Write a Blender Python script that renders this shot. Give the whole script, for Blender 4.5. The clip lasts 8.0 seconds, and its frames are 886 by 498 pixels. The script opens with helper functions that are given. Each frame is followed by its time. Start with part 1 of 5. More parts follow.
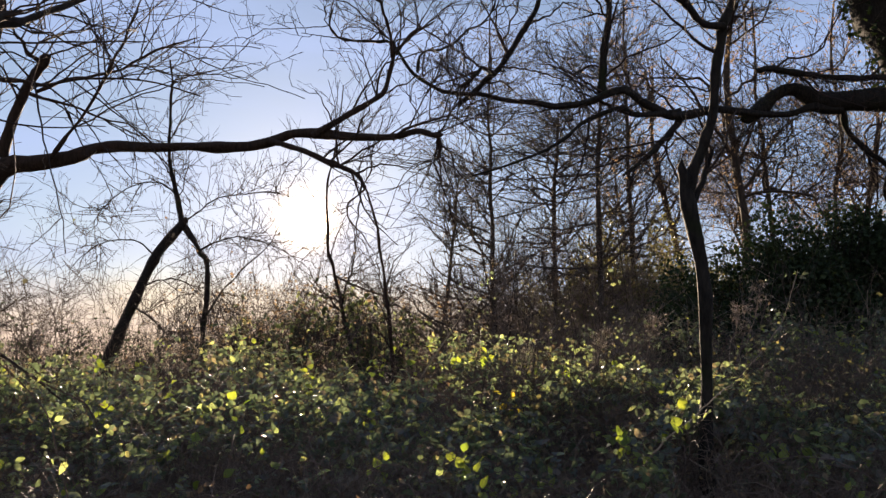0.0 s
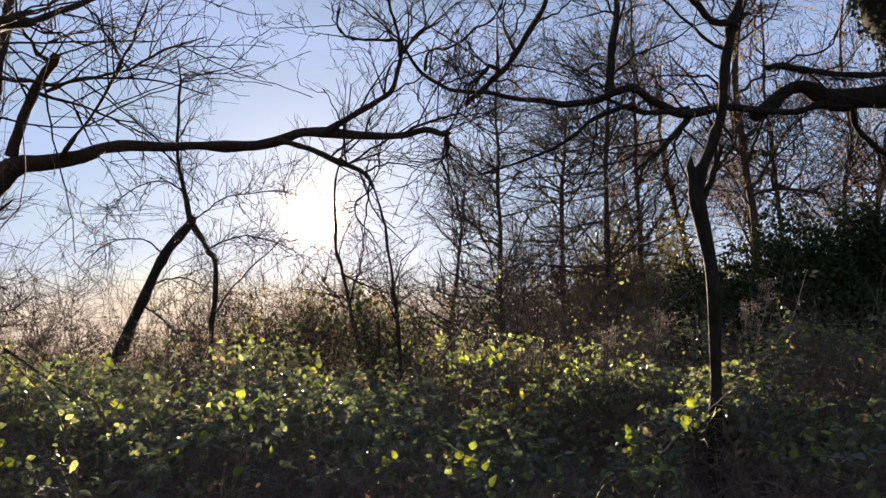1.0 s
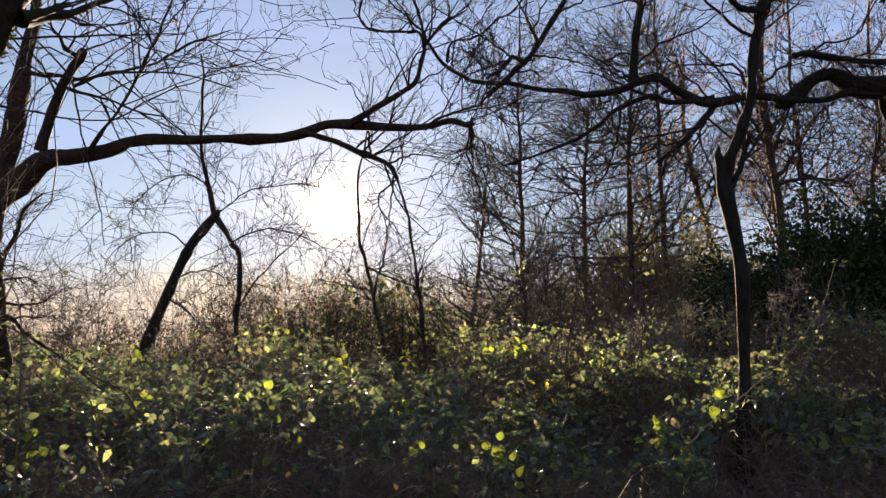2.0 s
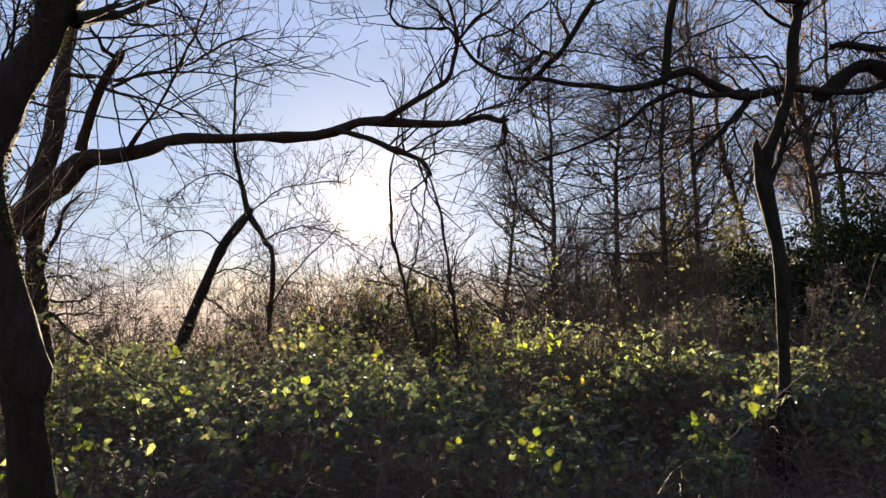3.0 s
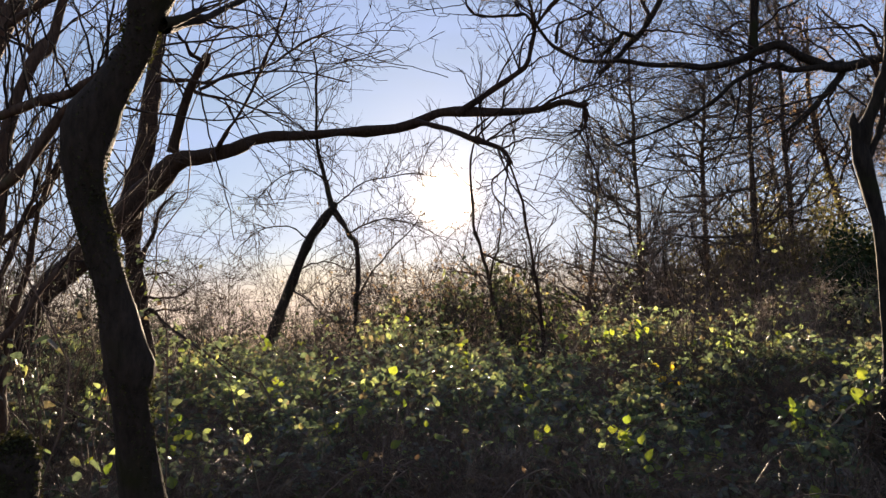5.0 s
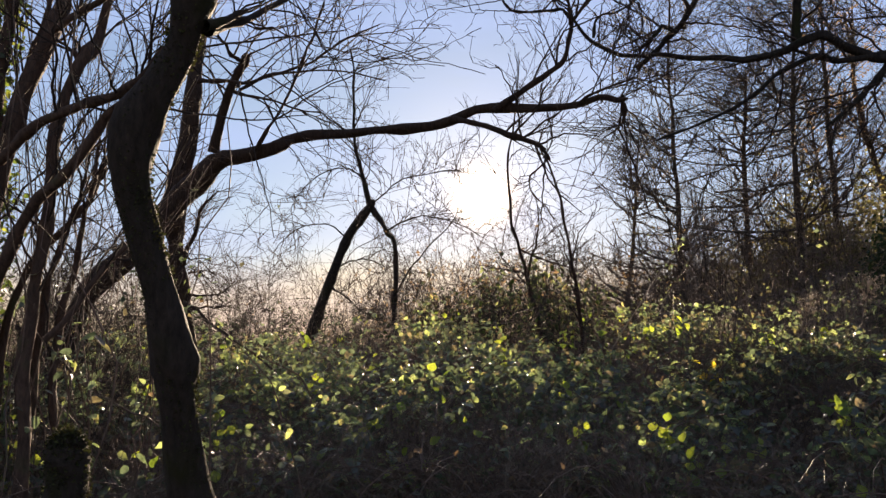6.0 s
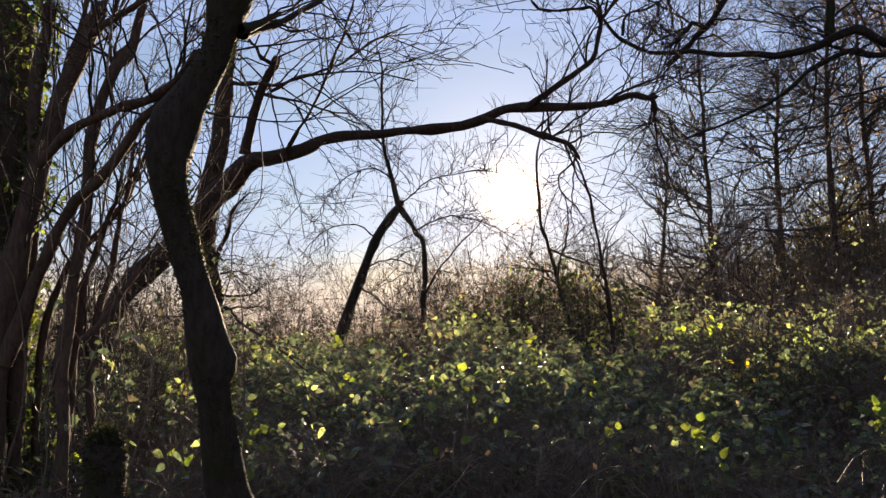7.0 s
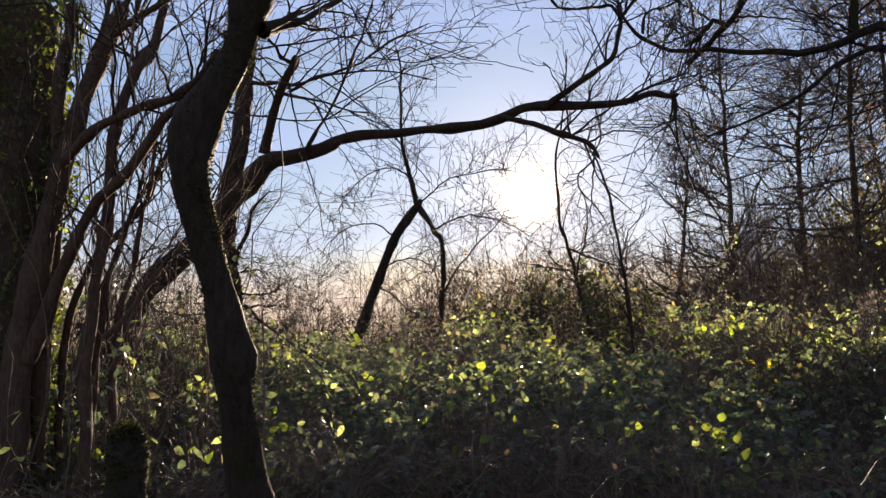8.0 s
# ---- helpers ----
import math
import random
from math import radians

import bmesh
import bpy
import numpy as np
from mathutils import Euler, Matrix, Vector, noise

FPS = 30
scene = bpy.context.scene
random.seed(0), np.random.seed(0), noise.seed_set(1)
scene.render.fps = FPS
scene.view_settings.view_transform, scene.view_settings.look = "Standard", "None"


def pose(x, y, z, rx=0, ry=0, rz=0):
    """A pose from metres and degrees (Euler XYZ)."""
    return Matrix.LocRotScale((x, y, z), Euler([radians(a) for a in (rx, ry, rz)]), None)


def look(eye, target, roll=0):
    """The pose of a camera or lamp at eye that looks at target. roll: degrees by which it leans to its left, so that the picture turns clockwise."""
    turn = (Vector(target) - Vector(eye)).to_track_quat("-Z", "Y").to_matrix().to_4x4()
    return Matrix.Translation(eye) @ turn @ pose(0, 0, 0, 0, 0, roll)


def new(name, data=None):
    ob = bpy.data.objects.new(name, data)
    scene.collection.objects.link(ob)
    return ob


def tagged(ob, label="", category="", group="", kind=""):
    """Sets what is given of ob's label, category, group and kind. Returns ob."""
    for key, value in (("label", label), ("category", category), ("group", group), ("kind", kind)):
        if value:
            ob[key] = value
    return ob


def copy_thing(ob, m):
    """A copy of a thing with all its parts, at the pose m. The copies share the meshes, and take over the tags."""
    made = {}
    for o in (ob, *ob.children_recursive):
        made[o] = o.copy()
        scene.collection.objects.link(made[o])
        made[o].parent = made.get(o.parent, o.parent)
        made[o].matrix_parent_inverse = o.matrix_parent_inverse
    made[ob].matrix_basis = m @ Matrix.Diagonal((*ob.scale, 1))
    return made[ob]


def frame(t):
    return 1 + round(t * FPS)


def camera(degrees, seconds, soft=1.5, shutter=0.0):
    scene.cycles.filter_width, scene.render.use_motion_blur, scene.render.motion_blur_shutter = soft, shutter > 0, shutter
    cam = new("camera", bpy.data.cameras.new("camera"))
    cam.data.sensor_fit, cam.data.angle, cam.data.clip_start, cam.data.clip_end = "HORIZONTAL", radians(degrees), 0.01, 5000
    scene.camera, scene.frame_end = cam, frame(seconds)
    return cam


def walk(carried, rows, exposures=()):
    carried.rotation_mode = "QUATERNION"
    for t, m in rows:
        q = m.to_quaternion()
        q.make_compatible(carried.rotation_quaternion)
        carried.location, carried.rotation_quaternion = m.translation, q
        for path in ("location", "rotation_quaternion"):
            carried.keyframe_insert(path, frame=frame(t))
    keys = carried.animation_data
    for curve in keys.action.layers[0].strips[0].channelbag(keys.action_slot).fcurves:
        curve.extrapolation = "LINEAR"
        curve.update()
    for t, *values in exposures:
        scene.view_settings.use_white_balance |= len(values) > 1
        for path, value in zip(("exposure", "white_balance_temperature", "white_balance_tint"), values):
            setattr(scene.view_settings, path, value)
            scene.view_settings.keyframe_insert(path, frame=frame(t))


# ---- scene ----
cam = camera(57.5, 8.0, soft=1.45)
ROWS = [
    (0.0, -0.0092, -0.0075, 1.6081, 98.330, 0.093, 0.080),
    (0.5, -0.0104, -0.0095, 1.6092, 98.402, 0.104, 0.370),
    (1.0, -0.0144, -0.0063, 1.6090, 98.223, 0.108, 0.617),
    (1.5, -0.0267, -0.0041, 1.6055, 97.897, 0.138, 1.283),
    (3.0, -0.0842, -0.0167, 1.5906, 97.476, 0.173, 4.254),
    (3.5, -0.0867, -0.0221, 1.5904, 97.324, 0.297, 5.606),
    (4.0, -0.0899, -0.0198, 1.5900, 97.105, 0.599, 6.978),
    (4.5, -0.0908, -0.0146, 1.5896, 96.928, 0.861, 8.544),
    (5.0, -0.0883, -0.0150, 1.5885, 96.800, 1.038, 10.238),
    (6.5, -0.0911, -0.0330, 1.5862, 96.618, 1.020, 13.975),
    (7.0, -0.0983, -0.0362, 1.5848, 96.666, 1.072, 14.938),
    (7.5, -0.1037, -0.0364, 1.5824, 96.680, 1.007, 15.673),
    (8.0, -0.1045, -0.0337, 1.5824, 96.638, 0.863, 16.219),
]
walk(cam, [(t, pose(x, y, z, rx, ry, rz)) for t, x, y, z, rx, ry, rz in ROWS], [(0.0, 2.15, 8150, 18), (8.0, 2.15, 8150, 18)])

# ---- sky and sun ----
SUN = Vector((-0.1683, 0.9693, 0.1793)).normalized()
world = bpy.data.worlds.new("winter_sky")
scene.world = world
world.use_nodes = True
wn, wl = world.node_tree.nodes, world.node_tree.links
wn.clear()


def wmath(op, a, b=None, clamp=False):
    n = wn.new("ShaderNodeMath")
    n.operation, n.use_clamp = op, clamp
    for i, v in enumerate((a, b)):
        if v is None:
            continue
        if isinstance(v, (int, float)):
            n.inputs[i].default_value = v
        else:
            wl.new(v, n.inputs[i])
    return n.outputs[0]


sky = wn.new("ShaderNodeTexSky")
sky.sky_type, sky.sun_disc = "NISHITA", False
sky.sun_elevation, sky.sun_rotation = math.asin(SUN.z), math.atan2(SUN.x, SUN.y)
sky.air_density, sky.dust_density, sky.ozone_density = 1.0, 0.1, 3.0
coord = wn.new("ShaderNodeTexCoord")
dot = wn.new("ShaderNodeVectorMath")
dot.operation = "DOT_PRODUCT"
wl.new(coord.outputs["Generated"], dot.inputs[0])
dot.inputs[1].default_value = SUN
off2 = wmath("MULTIPLY", wmath("SUBTRACT", 1.0, dot.outputs["Value"]), 2.0)
# bright ring of thin haze round the low sun, camera glare painted in
ring = wmath("MULTIPLY", wmath("POWER", wmath("ADD", off2, 0.0004), -0.7), 0.0011)
core = wmath("MULTIPLY", wmath("EXPONENT", wmath("MULTIPLY", off2, -2500.0)), 9.0)
broad = wmath("MULTIPLY", wmath("EXPONENT", wmath("MULTIPLY", off2, -60.0)), 0.029)
glow = wmath("ADD", wmath("ADD", ring, broad), core)
haze = wn.new("ShaderNodeMix")
haze.data_type, haze.blend_type, haze.clamp_result = "RGBA", "ADD", False
haze.inputs[0].default_value = 1.0
tint = wn.new("ShaderNodeVectorMath")
tint.operation = "SCALE"
tint.inputs[0].default_value = (1.0, 0.87, 0.66)
wl.new(glow, tint.inputs["Scale"])
# thin cloud veils
cmap = wn.new("ShaderNodeMapping")
cmap.inputs["Scale"].default_value = (2.2, 2.2, 9.0)
cmap.inputs["Rotation"].default_value = (0.0, 0.35, 0.3)
wl.new(coord.outputs["Generated"], cmap.inputs["Vector"])
cnoise = wn.new("ShaderNodeTexNoise")
cnoise.inputs["Scale"].default_value, cnoise.inputs["Detail"].default_value = 1.6, 6.0
wl.new(cmap.outputs[0], cnoise.inputs["Vector"])
veil = wmath("MULTIPLY", wmath("SUBTRACT", cnoise.outputs[0], 0.12, True), 1.3, True)
sep = wn.new("ShaderNodeSeparateXYZ")
wl.new(coord.outputs["Generated"], sep.inputs[0])
# a low bank of haze along the horizon
low = wmath("EXPONENT", wmath("MULTIPLY", wmath("MAXIMUM", sep.outputs[2], 0.0), -13.0))
edge = wmath("ADD", sep.outputs[2], wmath("MULTIPLY", wmath("SUBTRACT", cnoise.outputs[0], 0.5), 0.10))
rim = wn.new("ShaderNodeMapRange")
rim.interpolation_type = "SMOOTHSTEP"
rim.inputs[1].default_value, rim.inputs[2].default_value = 0.06, 0.115
rim.inputs[3].default_value, rim.inputs[4].default_value = 0.32, 0.0
wl.new(edge, rim.inputs[0])
low = wmath("MAXIMUM", wmath("ADD", wmath("MULTIPLY", low, 0.55), rim.outputs[0], True), 0.0)
scaled = wn.new("ShaderNodeVectorMath")
scaled.operation = "SCALE"
scaled.inputs["Scale"].default_value = 0.034
wl.new(sky.outputs[0], scaled.inputs[0])
cloud = wn.new("ShaderNodeMix")
cloud.data_type = "RGBA"
wl.new(veil, cloud.inputs[0])
wl.new(scaled.outputs[0], cloud.inputs[6])
cloud.inputs[7].default_value = (0.094, 0.146, 0.276, 1)
bank = wn.new("ShaderNodeMix")
bank.data_type = "RGBA"
wl.new(low, bank.inputs[0])
wl.new(cloud.outputs[2], bank.inputs[6])
bank.inputs[7].default_value = (0.225, 0.170, 0.125, 1)
wl.new(bank.outputs[2], haze.inputs[6])
wl.new(tint.outputs[0], haze.inputs[7])
backg = wn.new("ShaderNodeBackground")
backg.inputs["Strength"].default_value = 1.0
wl.new(haze.outputs[2], backg.inputs[0])
wout = wn.new("ShaderNodeOutputWorld")
wl.new(backg.outputs[0], wout.inputs[0])

sun_data = bpy.data.lights.new("sun", "SUN")
sun_data.energy, sun_data.angle, sun_data.color = 5.0, radians(0.53), (1.0, 0.91, 0.77)
sun = new("sun", sun_data)
sun.matrix_world = look(SUN * 60, (0, 0, 0))


# ---- materials ----
def material(name):
    m = bpy.data.materials.new(name)
    m.use_nodes = True
    nodes, links = m.node_tree.nodes, m.node_tree.links
    return m, nodes, links, nodes["Principled BSDF"], nodes["Material Output"]


def ramp(nodes, stops):
    r = nodes.new("ShaderNodeValToRGB")
    e = r.color_ramp.elements
    while len(e) < len(stops):
        e.new(0.5)
    for k, (at, c) in enumerate(stops):
        e[k].position, e[k].color = at, (*c, 1)
    return r


def bark_material(name, dark, pale, moss=None, scale=9.0, stretch=0.22, bump=0.6, moss_amount=0.56, gloss=0.06, rough=0.82):
    """Bark in long furrows, with paler lichen and, where asked for, green algae."""
    m, nodes, links, bsdf, _ = material(name)
    tc = nodes.new("ShaderNodeTexCoord")
    mp = nodes.new("ShaderNodeMapping")
    mp.inputs["Scale"].default_value = (1, 1, stretch)
    links.new(tc.outputs["Object"], mp.inputs[0])
    fine = nodes.new("ShaderNodeTexNoise")
    fine.inputs["Scale"].default_value, fine.inputs["Detail"].default_value = scale * 6, 8
    fine.inputs["Roughness"].default_value = 0.68
    links.new(mp.outputs[0], fine.inputs[0])
    broad = nodes.new("ShaderNodeTexNoise")
    broad.inputs["Scale"].default_value, broad.inputs["Detail"].default_value = scale * 0.45, 5
    links.new(tc.outputs["Object"], broad.inputs[0])
    r = ramp(nodes, [(0.32, dark), (0.62, [0.5 * (a + b) for a, b in zip(dark, pale)]), (0.78, pale)])
    links.new(fine.outputs[0], r.inputs[0])
    colour = r.outputs[0]
    if moss:
        pick = ramp(nodes, [(moss_amount, (0, 0, 0)), (moss_amount + 0.12, (0.8, 0.8, 0.8))])
        links.new(broad.outputs[0], pick.inputs[0])
        mix = nodes.new("ShaderNodeMix")
        mix.data_type = "RGBA"
        links.new(pick.outputs[0], mix.inputs[0])
        links.new(colour, mix.inputs[6])
        mix.inputs[7].default_value = (*moss, 1)
        colour = mix.outputs[2]
    links.new(colour, bsdf.inputs["Base Color"])
    bsdf.inputs["Roughness"].default_value = rough
    bsdf.inputs["Specular IOR Level"].default_value = gloss
    bp = nodes.new("ShaderNodeBump")
    bp.inputs["Strength"].default_value, bp.inputs["Distance"].default_value = bump, 0.012
    links.new(fine.outputs[0], bp.inputs["Height"])
    links.new(bp.outputs[0], bsdf.inputs["Normal"])
    return m


def leaf_material(name, stops, through_mix=0.45, rough=0.42, gain=(1.75, 1.72, 1.1), per_object=False, gloss=0.35):
    """A leaf that lets some light through: colour differs from leaf to leaf, with veins and blotches."""
    m, nodes, links, bsdf, out = material(name)
    if per_object:
        pick = nodes.new("ShaderNodeObjectInfo").outputs["Random"]
    else:
        pick = nodes.new("ShaderNodeNewGeometry").outputs["Random Per Island"]
    r = ramp(nodes, stops)
    links.new(pick, r.inputs[0])
    tc = nodes.new("ShaderNodeTexCoord")
    blotch = nodes.new("ShaderNodeTexNoise")
    blotch.inputs["Scale"].default_value, blotch.inputs["Detail"].default_value = 80.0, 4
    links.new(tc.outputs["Object"], blotch.inputs[0])
    shade = nodes.new("ShaderNodeHueSaturation")
    val = nodes.new("ShaderNodeMapRange")
    val.inputs[1].default_value, val.inputs[2].default_value = 0.3, 0.7
    val.inputs[3].default_value, val.inputs[4].default_value = 0.65, 1.3
    links.new(blotch.outputs[0], val.inputs[0])
    links.new(val.outputs[0], shade.inputs["Value"])
    links.new(r.outputs[0], shade.inputs["Color"])
    links.new(shade.outputs[0], bsdf.inputs["Base Color"])
    bsdf.inputs["Roughness"].default_value = rough
    bsdf.inputs["Specular IOR Level"].default_value = gloss
    bp = nodes.new("ShaderNodeBump")
    bp.inputs["Strength"].default_value, bp.inputs["Distance"].default_value = 0.5, 0.004
    links.new(blotch.outputs[0], bp.inputs["Height"])
    links.new(bp.outputs[0], bsdf.inputs["Normal"])
    lit = nodes.new("ShaderNodeVectorMath")
    lit.operation = "MULTIPLY"
    lit.inputs[1].default_value = gain
    links.new(shade.outputs[0], lit.inputs[0])
    tr = nodes.new("ShaderNodeBsdfTranslucent")
    links.new(lit.outputs[0], tr.inputs[0])
    mix = nodes.new("ShaderNodeMixShader")
    mix.inputs[0].default_value = through_mix
    links.new(bsdf.outputs[0], mix.inputs[1])
    links.new(tr.outputs[0], mix.inputs[2])
    links.new(mix.outputs[0], out.inputs[0])
    return m


bark_near = bark_material("mossy_bark", (0.019, 0.0145, 0.011), (0.058, 0.045, 0.036), (0.022, 0.022, 0.008), 11, 0.35)
bark_brown = bark_material("brown_bark", (0.02, 0.013, 0.01), (0.085, 0.055, 0.038), None, 8)
bark_red = bark_material("reddish_bark", (0.038, 0.025, 0.019), (0.135, 0.086, 0.062), (0.05, 0.055, 0.025), 8, 0.3, 0.6, 0.6)
bark_grey = bark_material("grey_bark", (0.011, 0.0095, 0.008), (0.05, 0.042, 0.034), (0.02, 0.025, 0.010), 5, 0.3)
bark_far = bark_material("far_bark", (0.035, 0.027, 0.02), (0.11, 0.08, 0.06), None, 3)
twig_bark = bark_material("twig_bark", (0.02, 0.015, 0.013), (0.07, 0.05, 0.04), None, 14, 0.5, 0.2)
back_twig = bark_material("back_twig", (0.03, 0.022, 0.017), (0.095, 0.068, 0.05), None, 14, 0.5, 0.2)
pale_twig = bark_material("pale_twig", (0.05, 0.040, 0.032), (0.13, 0.102, 0.078), None, 14, 0.5, 0.2)
bush_twig = bark_material("bush_twig", (0.10, 0.075, 0.06), (0.30, 0.225, 0.175), None, 14, 0.5, 0.2, gloss=0.13, rough=0.68)
cane_skin = bark_material("cane_skin", (0.06, 0.038, 0.03), (0.22, 0.15, 0.11), (0.075, 0.075, 0.04), 14, 0.5, 0.2, gloss=0.12, rough=0.68)
dry_stem = bark_material("dry_stem", (0.17, 0.125, 0.09), (0.42, 0.33, 0.24), None, 16, 0.4, 0.2, gloss=0.13, rough=0.68)
BRAMBLE = [(0.0, (0.10, 0.074, 0.056)), (0.11, (0.062, 0.048, 0.038)), (0.17, (0.042, 0.046, 0.036)), (0.38, (0.038, 0.048, 0.038)), (0.64, (0.047, 0.059, 0.042)), (0.80, (0.080, 0.090, 0.052)), (0.94, (0.155, 0.175, 0.085)), (1.0, (0.20, 0.16, 0.085))]
bramble_leaf = leaf_material("bramble_leaf", BRAMBLE, 0.52, 0.29, (3.3, 3.5, 2.2), gloss=0.65)
shrub_leaf = leaf_material("shrub_leaf", BRAMBLE, 0.5, 0.55, (2.7, 2.7, 1.8), gloss=0.25)
# brighter than bramble_leaf, so that these look lit through by the low sun
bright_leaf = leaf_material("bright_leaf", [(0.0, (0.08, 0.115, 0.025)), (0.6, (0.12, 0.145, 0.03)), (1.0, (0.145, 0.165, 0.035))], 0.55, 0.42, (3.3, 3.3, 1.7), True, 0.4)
yellow_leaf = leaf_material("yellow_leaf", [(0.0, (0.34, 0.30, 0.05)), (1.0, (0.38, 0.28, 0.05))], 0.55, 0.55, (2.0, 1.9, 1.0), True, 0.25)
ivy_leaf = leaf_material("ivy_leaf", [(0.0, (0.014, 0.024, 0.011)), (0.7, (0.024, 0.038, 0.016)), (1.0, (0.045, 0.06, 0.022))], 0.15, 0.6, gloss=0.10)
dry_leaf = leaf_material("dry_leaf", [(0.0, (0.09, 0.062, 0.042)), (0.6, (0.14, 0.10, 0.065)), (1.0, (0.20, 0.155, 0.10))], 0.4, 0.7, (2.4, 2.1, 1.6), gloss=0.15)
needle_leaf = leaf_material("needle_leaf", [(0.0, (0.05, 0.055, 0.02)), (0.6, (0.10, 0.085, 0.035)), (1.0, (0.16, 0.12, 0.05))], 0.35, 0.6)

olive_leaf = leaf_material("olive_leaf", [(0.0, (0.06, 0.055, 0.035)), (0.6, (0.085, 0.085, 0.045)), (1.0, (0.13, 0.11, 0.06))], 0.4, 0.5, (2.4, 2.3, 1.5), gloss=0.25)
ivy_near = leaf_material("ivy_on_bark", [(0.0, (0.025, 0.038, 0.015)), (0.7, (0.045, 0.06, 0.022)), (1.0, (0.085, 0.085, 0.03))], 0.4, 0.42, (4.5, 4.5, 2.0), gloss=0.35)
down_fluff = leaf_material("seed_down", [(0.0, (0.30, 0.25, 0.20)), (1.0, (0.45, 0.39, 0.32))], 0.4, 0.9, (1.0, 1.0, 1.0), gloss=0.05)
moss_green = leaf_material("moss", [(0.0, (0.018, 0.016, 0.010)), (0.6, (0.028, 0.030, 0.012)), (1.0, (0.045, 0.05, 0.018))], 0.2, 0.8, gloss=0.1)


def ground_material():
    m, nodes, links, bsdf, _ = material("leaf_litter")
    tc = nodes.new("ShaderNodeTexCoord")
    a = nodes.new("ShaderNodeTexNoise")
    a.inputs["Scale"].default_value, a.inputs["Detail"].default_value = 0.7, 6
    b = nodes.new("ShaderNodeTexVoronoi")
    b.inputs["Scale"].default_value = 22
    links.new(tc.outputs["Object"], a.inputs[0])
    links.new(tc.outputs["Object"], b.inputs[0])
    r = ramp(nodes, [(0.3, (0.09, 0.062, 0.04)), (0.5, (0.18, 0.13, 0.08)), (0.7, (0.10, 0.11, 0.05))])
    links.new(a.outputs[0], r.inputs[0])
    mix = nodes.new("ShaderNodeMix")
    mix.data_type, mix.blend_type = "RGBA", "OVERLAY"
    mix.inputs[0].default_value = 0.5
    links.new(r.outputs[0], mix.inputs[6])
    links.new(b.outputs["Color"], mix.inputs[7])
    hs = nodes.new("ShaderNodeHueSaturation")
    hs.inputs["Saturation"].default_value = 0.6
    links.new(mix.outputs[2], hs.inputs["Color"])
    links.new(hs.outputs[0], bsdf.inputs["Base Color"])
    bsdf.inputs["Roughness"].default_value = 0.95
    bsdf.inputs["Specular IOR Level"].default_value = 0.05
    bp = nodes.new("ShaderNodeBump")
    bp.inputs["Distance"].default_value = 0.0165
    links.new(b.outputs["Distance"], bp.inputs["Height"])
    links.new(bp.outputs[0], bsdf.inputs["Normal"])
    return m


litter = ground_material()

# ---- builders ----


def mesh_of(name, verts, faces, mat, smooth=True):
    me = bpy.data.meshes.new(name)
    me.from_pydata(verts, [], faces)
    me.materials.append(mat)
    if smooth:
        me.shade_smooth()
    return me


def part(name, verts, faces, mat, parent, label="", kind="", smooth=True):
    """One mesh object under a thing; the places are the world's."""
    base = np.array(parent.location + (parent.parent.location if parent.parent else Vector()))
    ob = new(name, mesh_of(name, np.asarray(verts, float) - base, faces, mat, smooth))
    ob.parent = parent
    return tagged(ob, label, kind=kind)


def thing(name, base, label, category, group="", kind=""):
    ob = new(name)
    ob.empty_display_size = 0.2
    ob.location = base
    return tagged(ob, label, category, group, kind)


def unit(v):
    return v / np.maximum(np.linalg.norm(v, axis=-1, keepdims=True), 1e-9)


def tube_arrays(paths, radii, sides=3, rough=0.0, rng=None):
    """Many tubes of n rings each, as vertices and quads."""
    m, n, _ = paths.shape
    along = unit(np.gradient(paths, axis=1))
    mean = np.abs(unit(paths[:, -1] - paths[:, 0]))
    ref = np.eye(3)[np.argmin(mean, axis=1)][:, None]
    side = unit(np.cross(along, ref))
    other = np.cross(along, side)
    a = np.linspace(0, 2 * np.pi, sides, endpoint=False)
    r = radii[..., None] * np.ones(sides)
    if rough:
        k = np.arange(n)[:, None] / n
        for _ in range(5):
            f, h, p = rng.uniform(4, 22), rng.integers(1, 5), rng.uniform(0, 6.28)
            r = r * (1 + rough * rng.uniform(0.3, 1) * np.sin(f * k * 3.1 + h * a + p))
    ring = side[:, :, None] * np.cos(a)[:, None] + other[:, :, None] * np.sin(a)[:, None]
    verts = (paths[:, :, None] + ring * r[..., None]).reshape(-1, 3)
    i = np.arange(m * n * sides).reshape(m, n, sides)
    nxt = np.roll(i, -1, axis=2)
    quads = np.stack([i[:, :-1], nxt[:, :-1], nxt[:, 1:], i[:, 1:]], -1).reshape(-1, 4)
    return verts, quads


def joined(groups):
    vs, fs, n = [], [], 0
    for v, f in groups:
        vs.append(v)
        fs.append(f + n)
        n += len(v)
    return np.concatenate(vs), np.concatenate(fs)


def spline(points, n):
    """A smooth line through a few points of (x, y, z, radius)."""
    p = np.array(points, float)
    p = np.concatenate([2 * p[:1] - p[1:2], p, 2 * p[-1:] - p[-2:-1]])
    p[0, 3], p[-1, 3] = points[0][3], points[-1][3]
    t = np.linspace(0, len(points) - 1 - 1e-6, n)
    k, u = t.astype(int), (t % 1)[:, None]
    a, b, c, d = p[k], p[k + 1], p[k + 2], p[k + 3]
    q = 0.5 * (2 * b + (c - a) * u + (2 * a - 5 * b + 4 * c - d) * u**2 + (3 * b - a - 3 * c + d) * u**3)
    q[:, 3] = np.maximum(q[:, 3], 0.4 * p[:, 3].min())
    return q


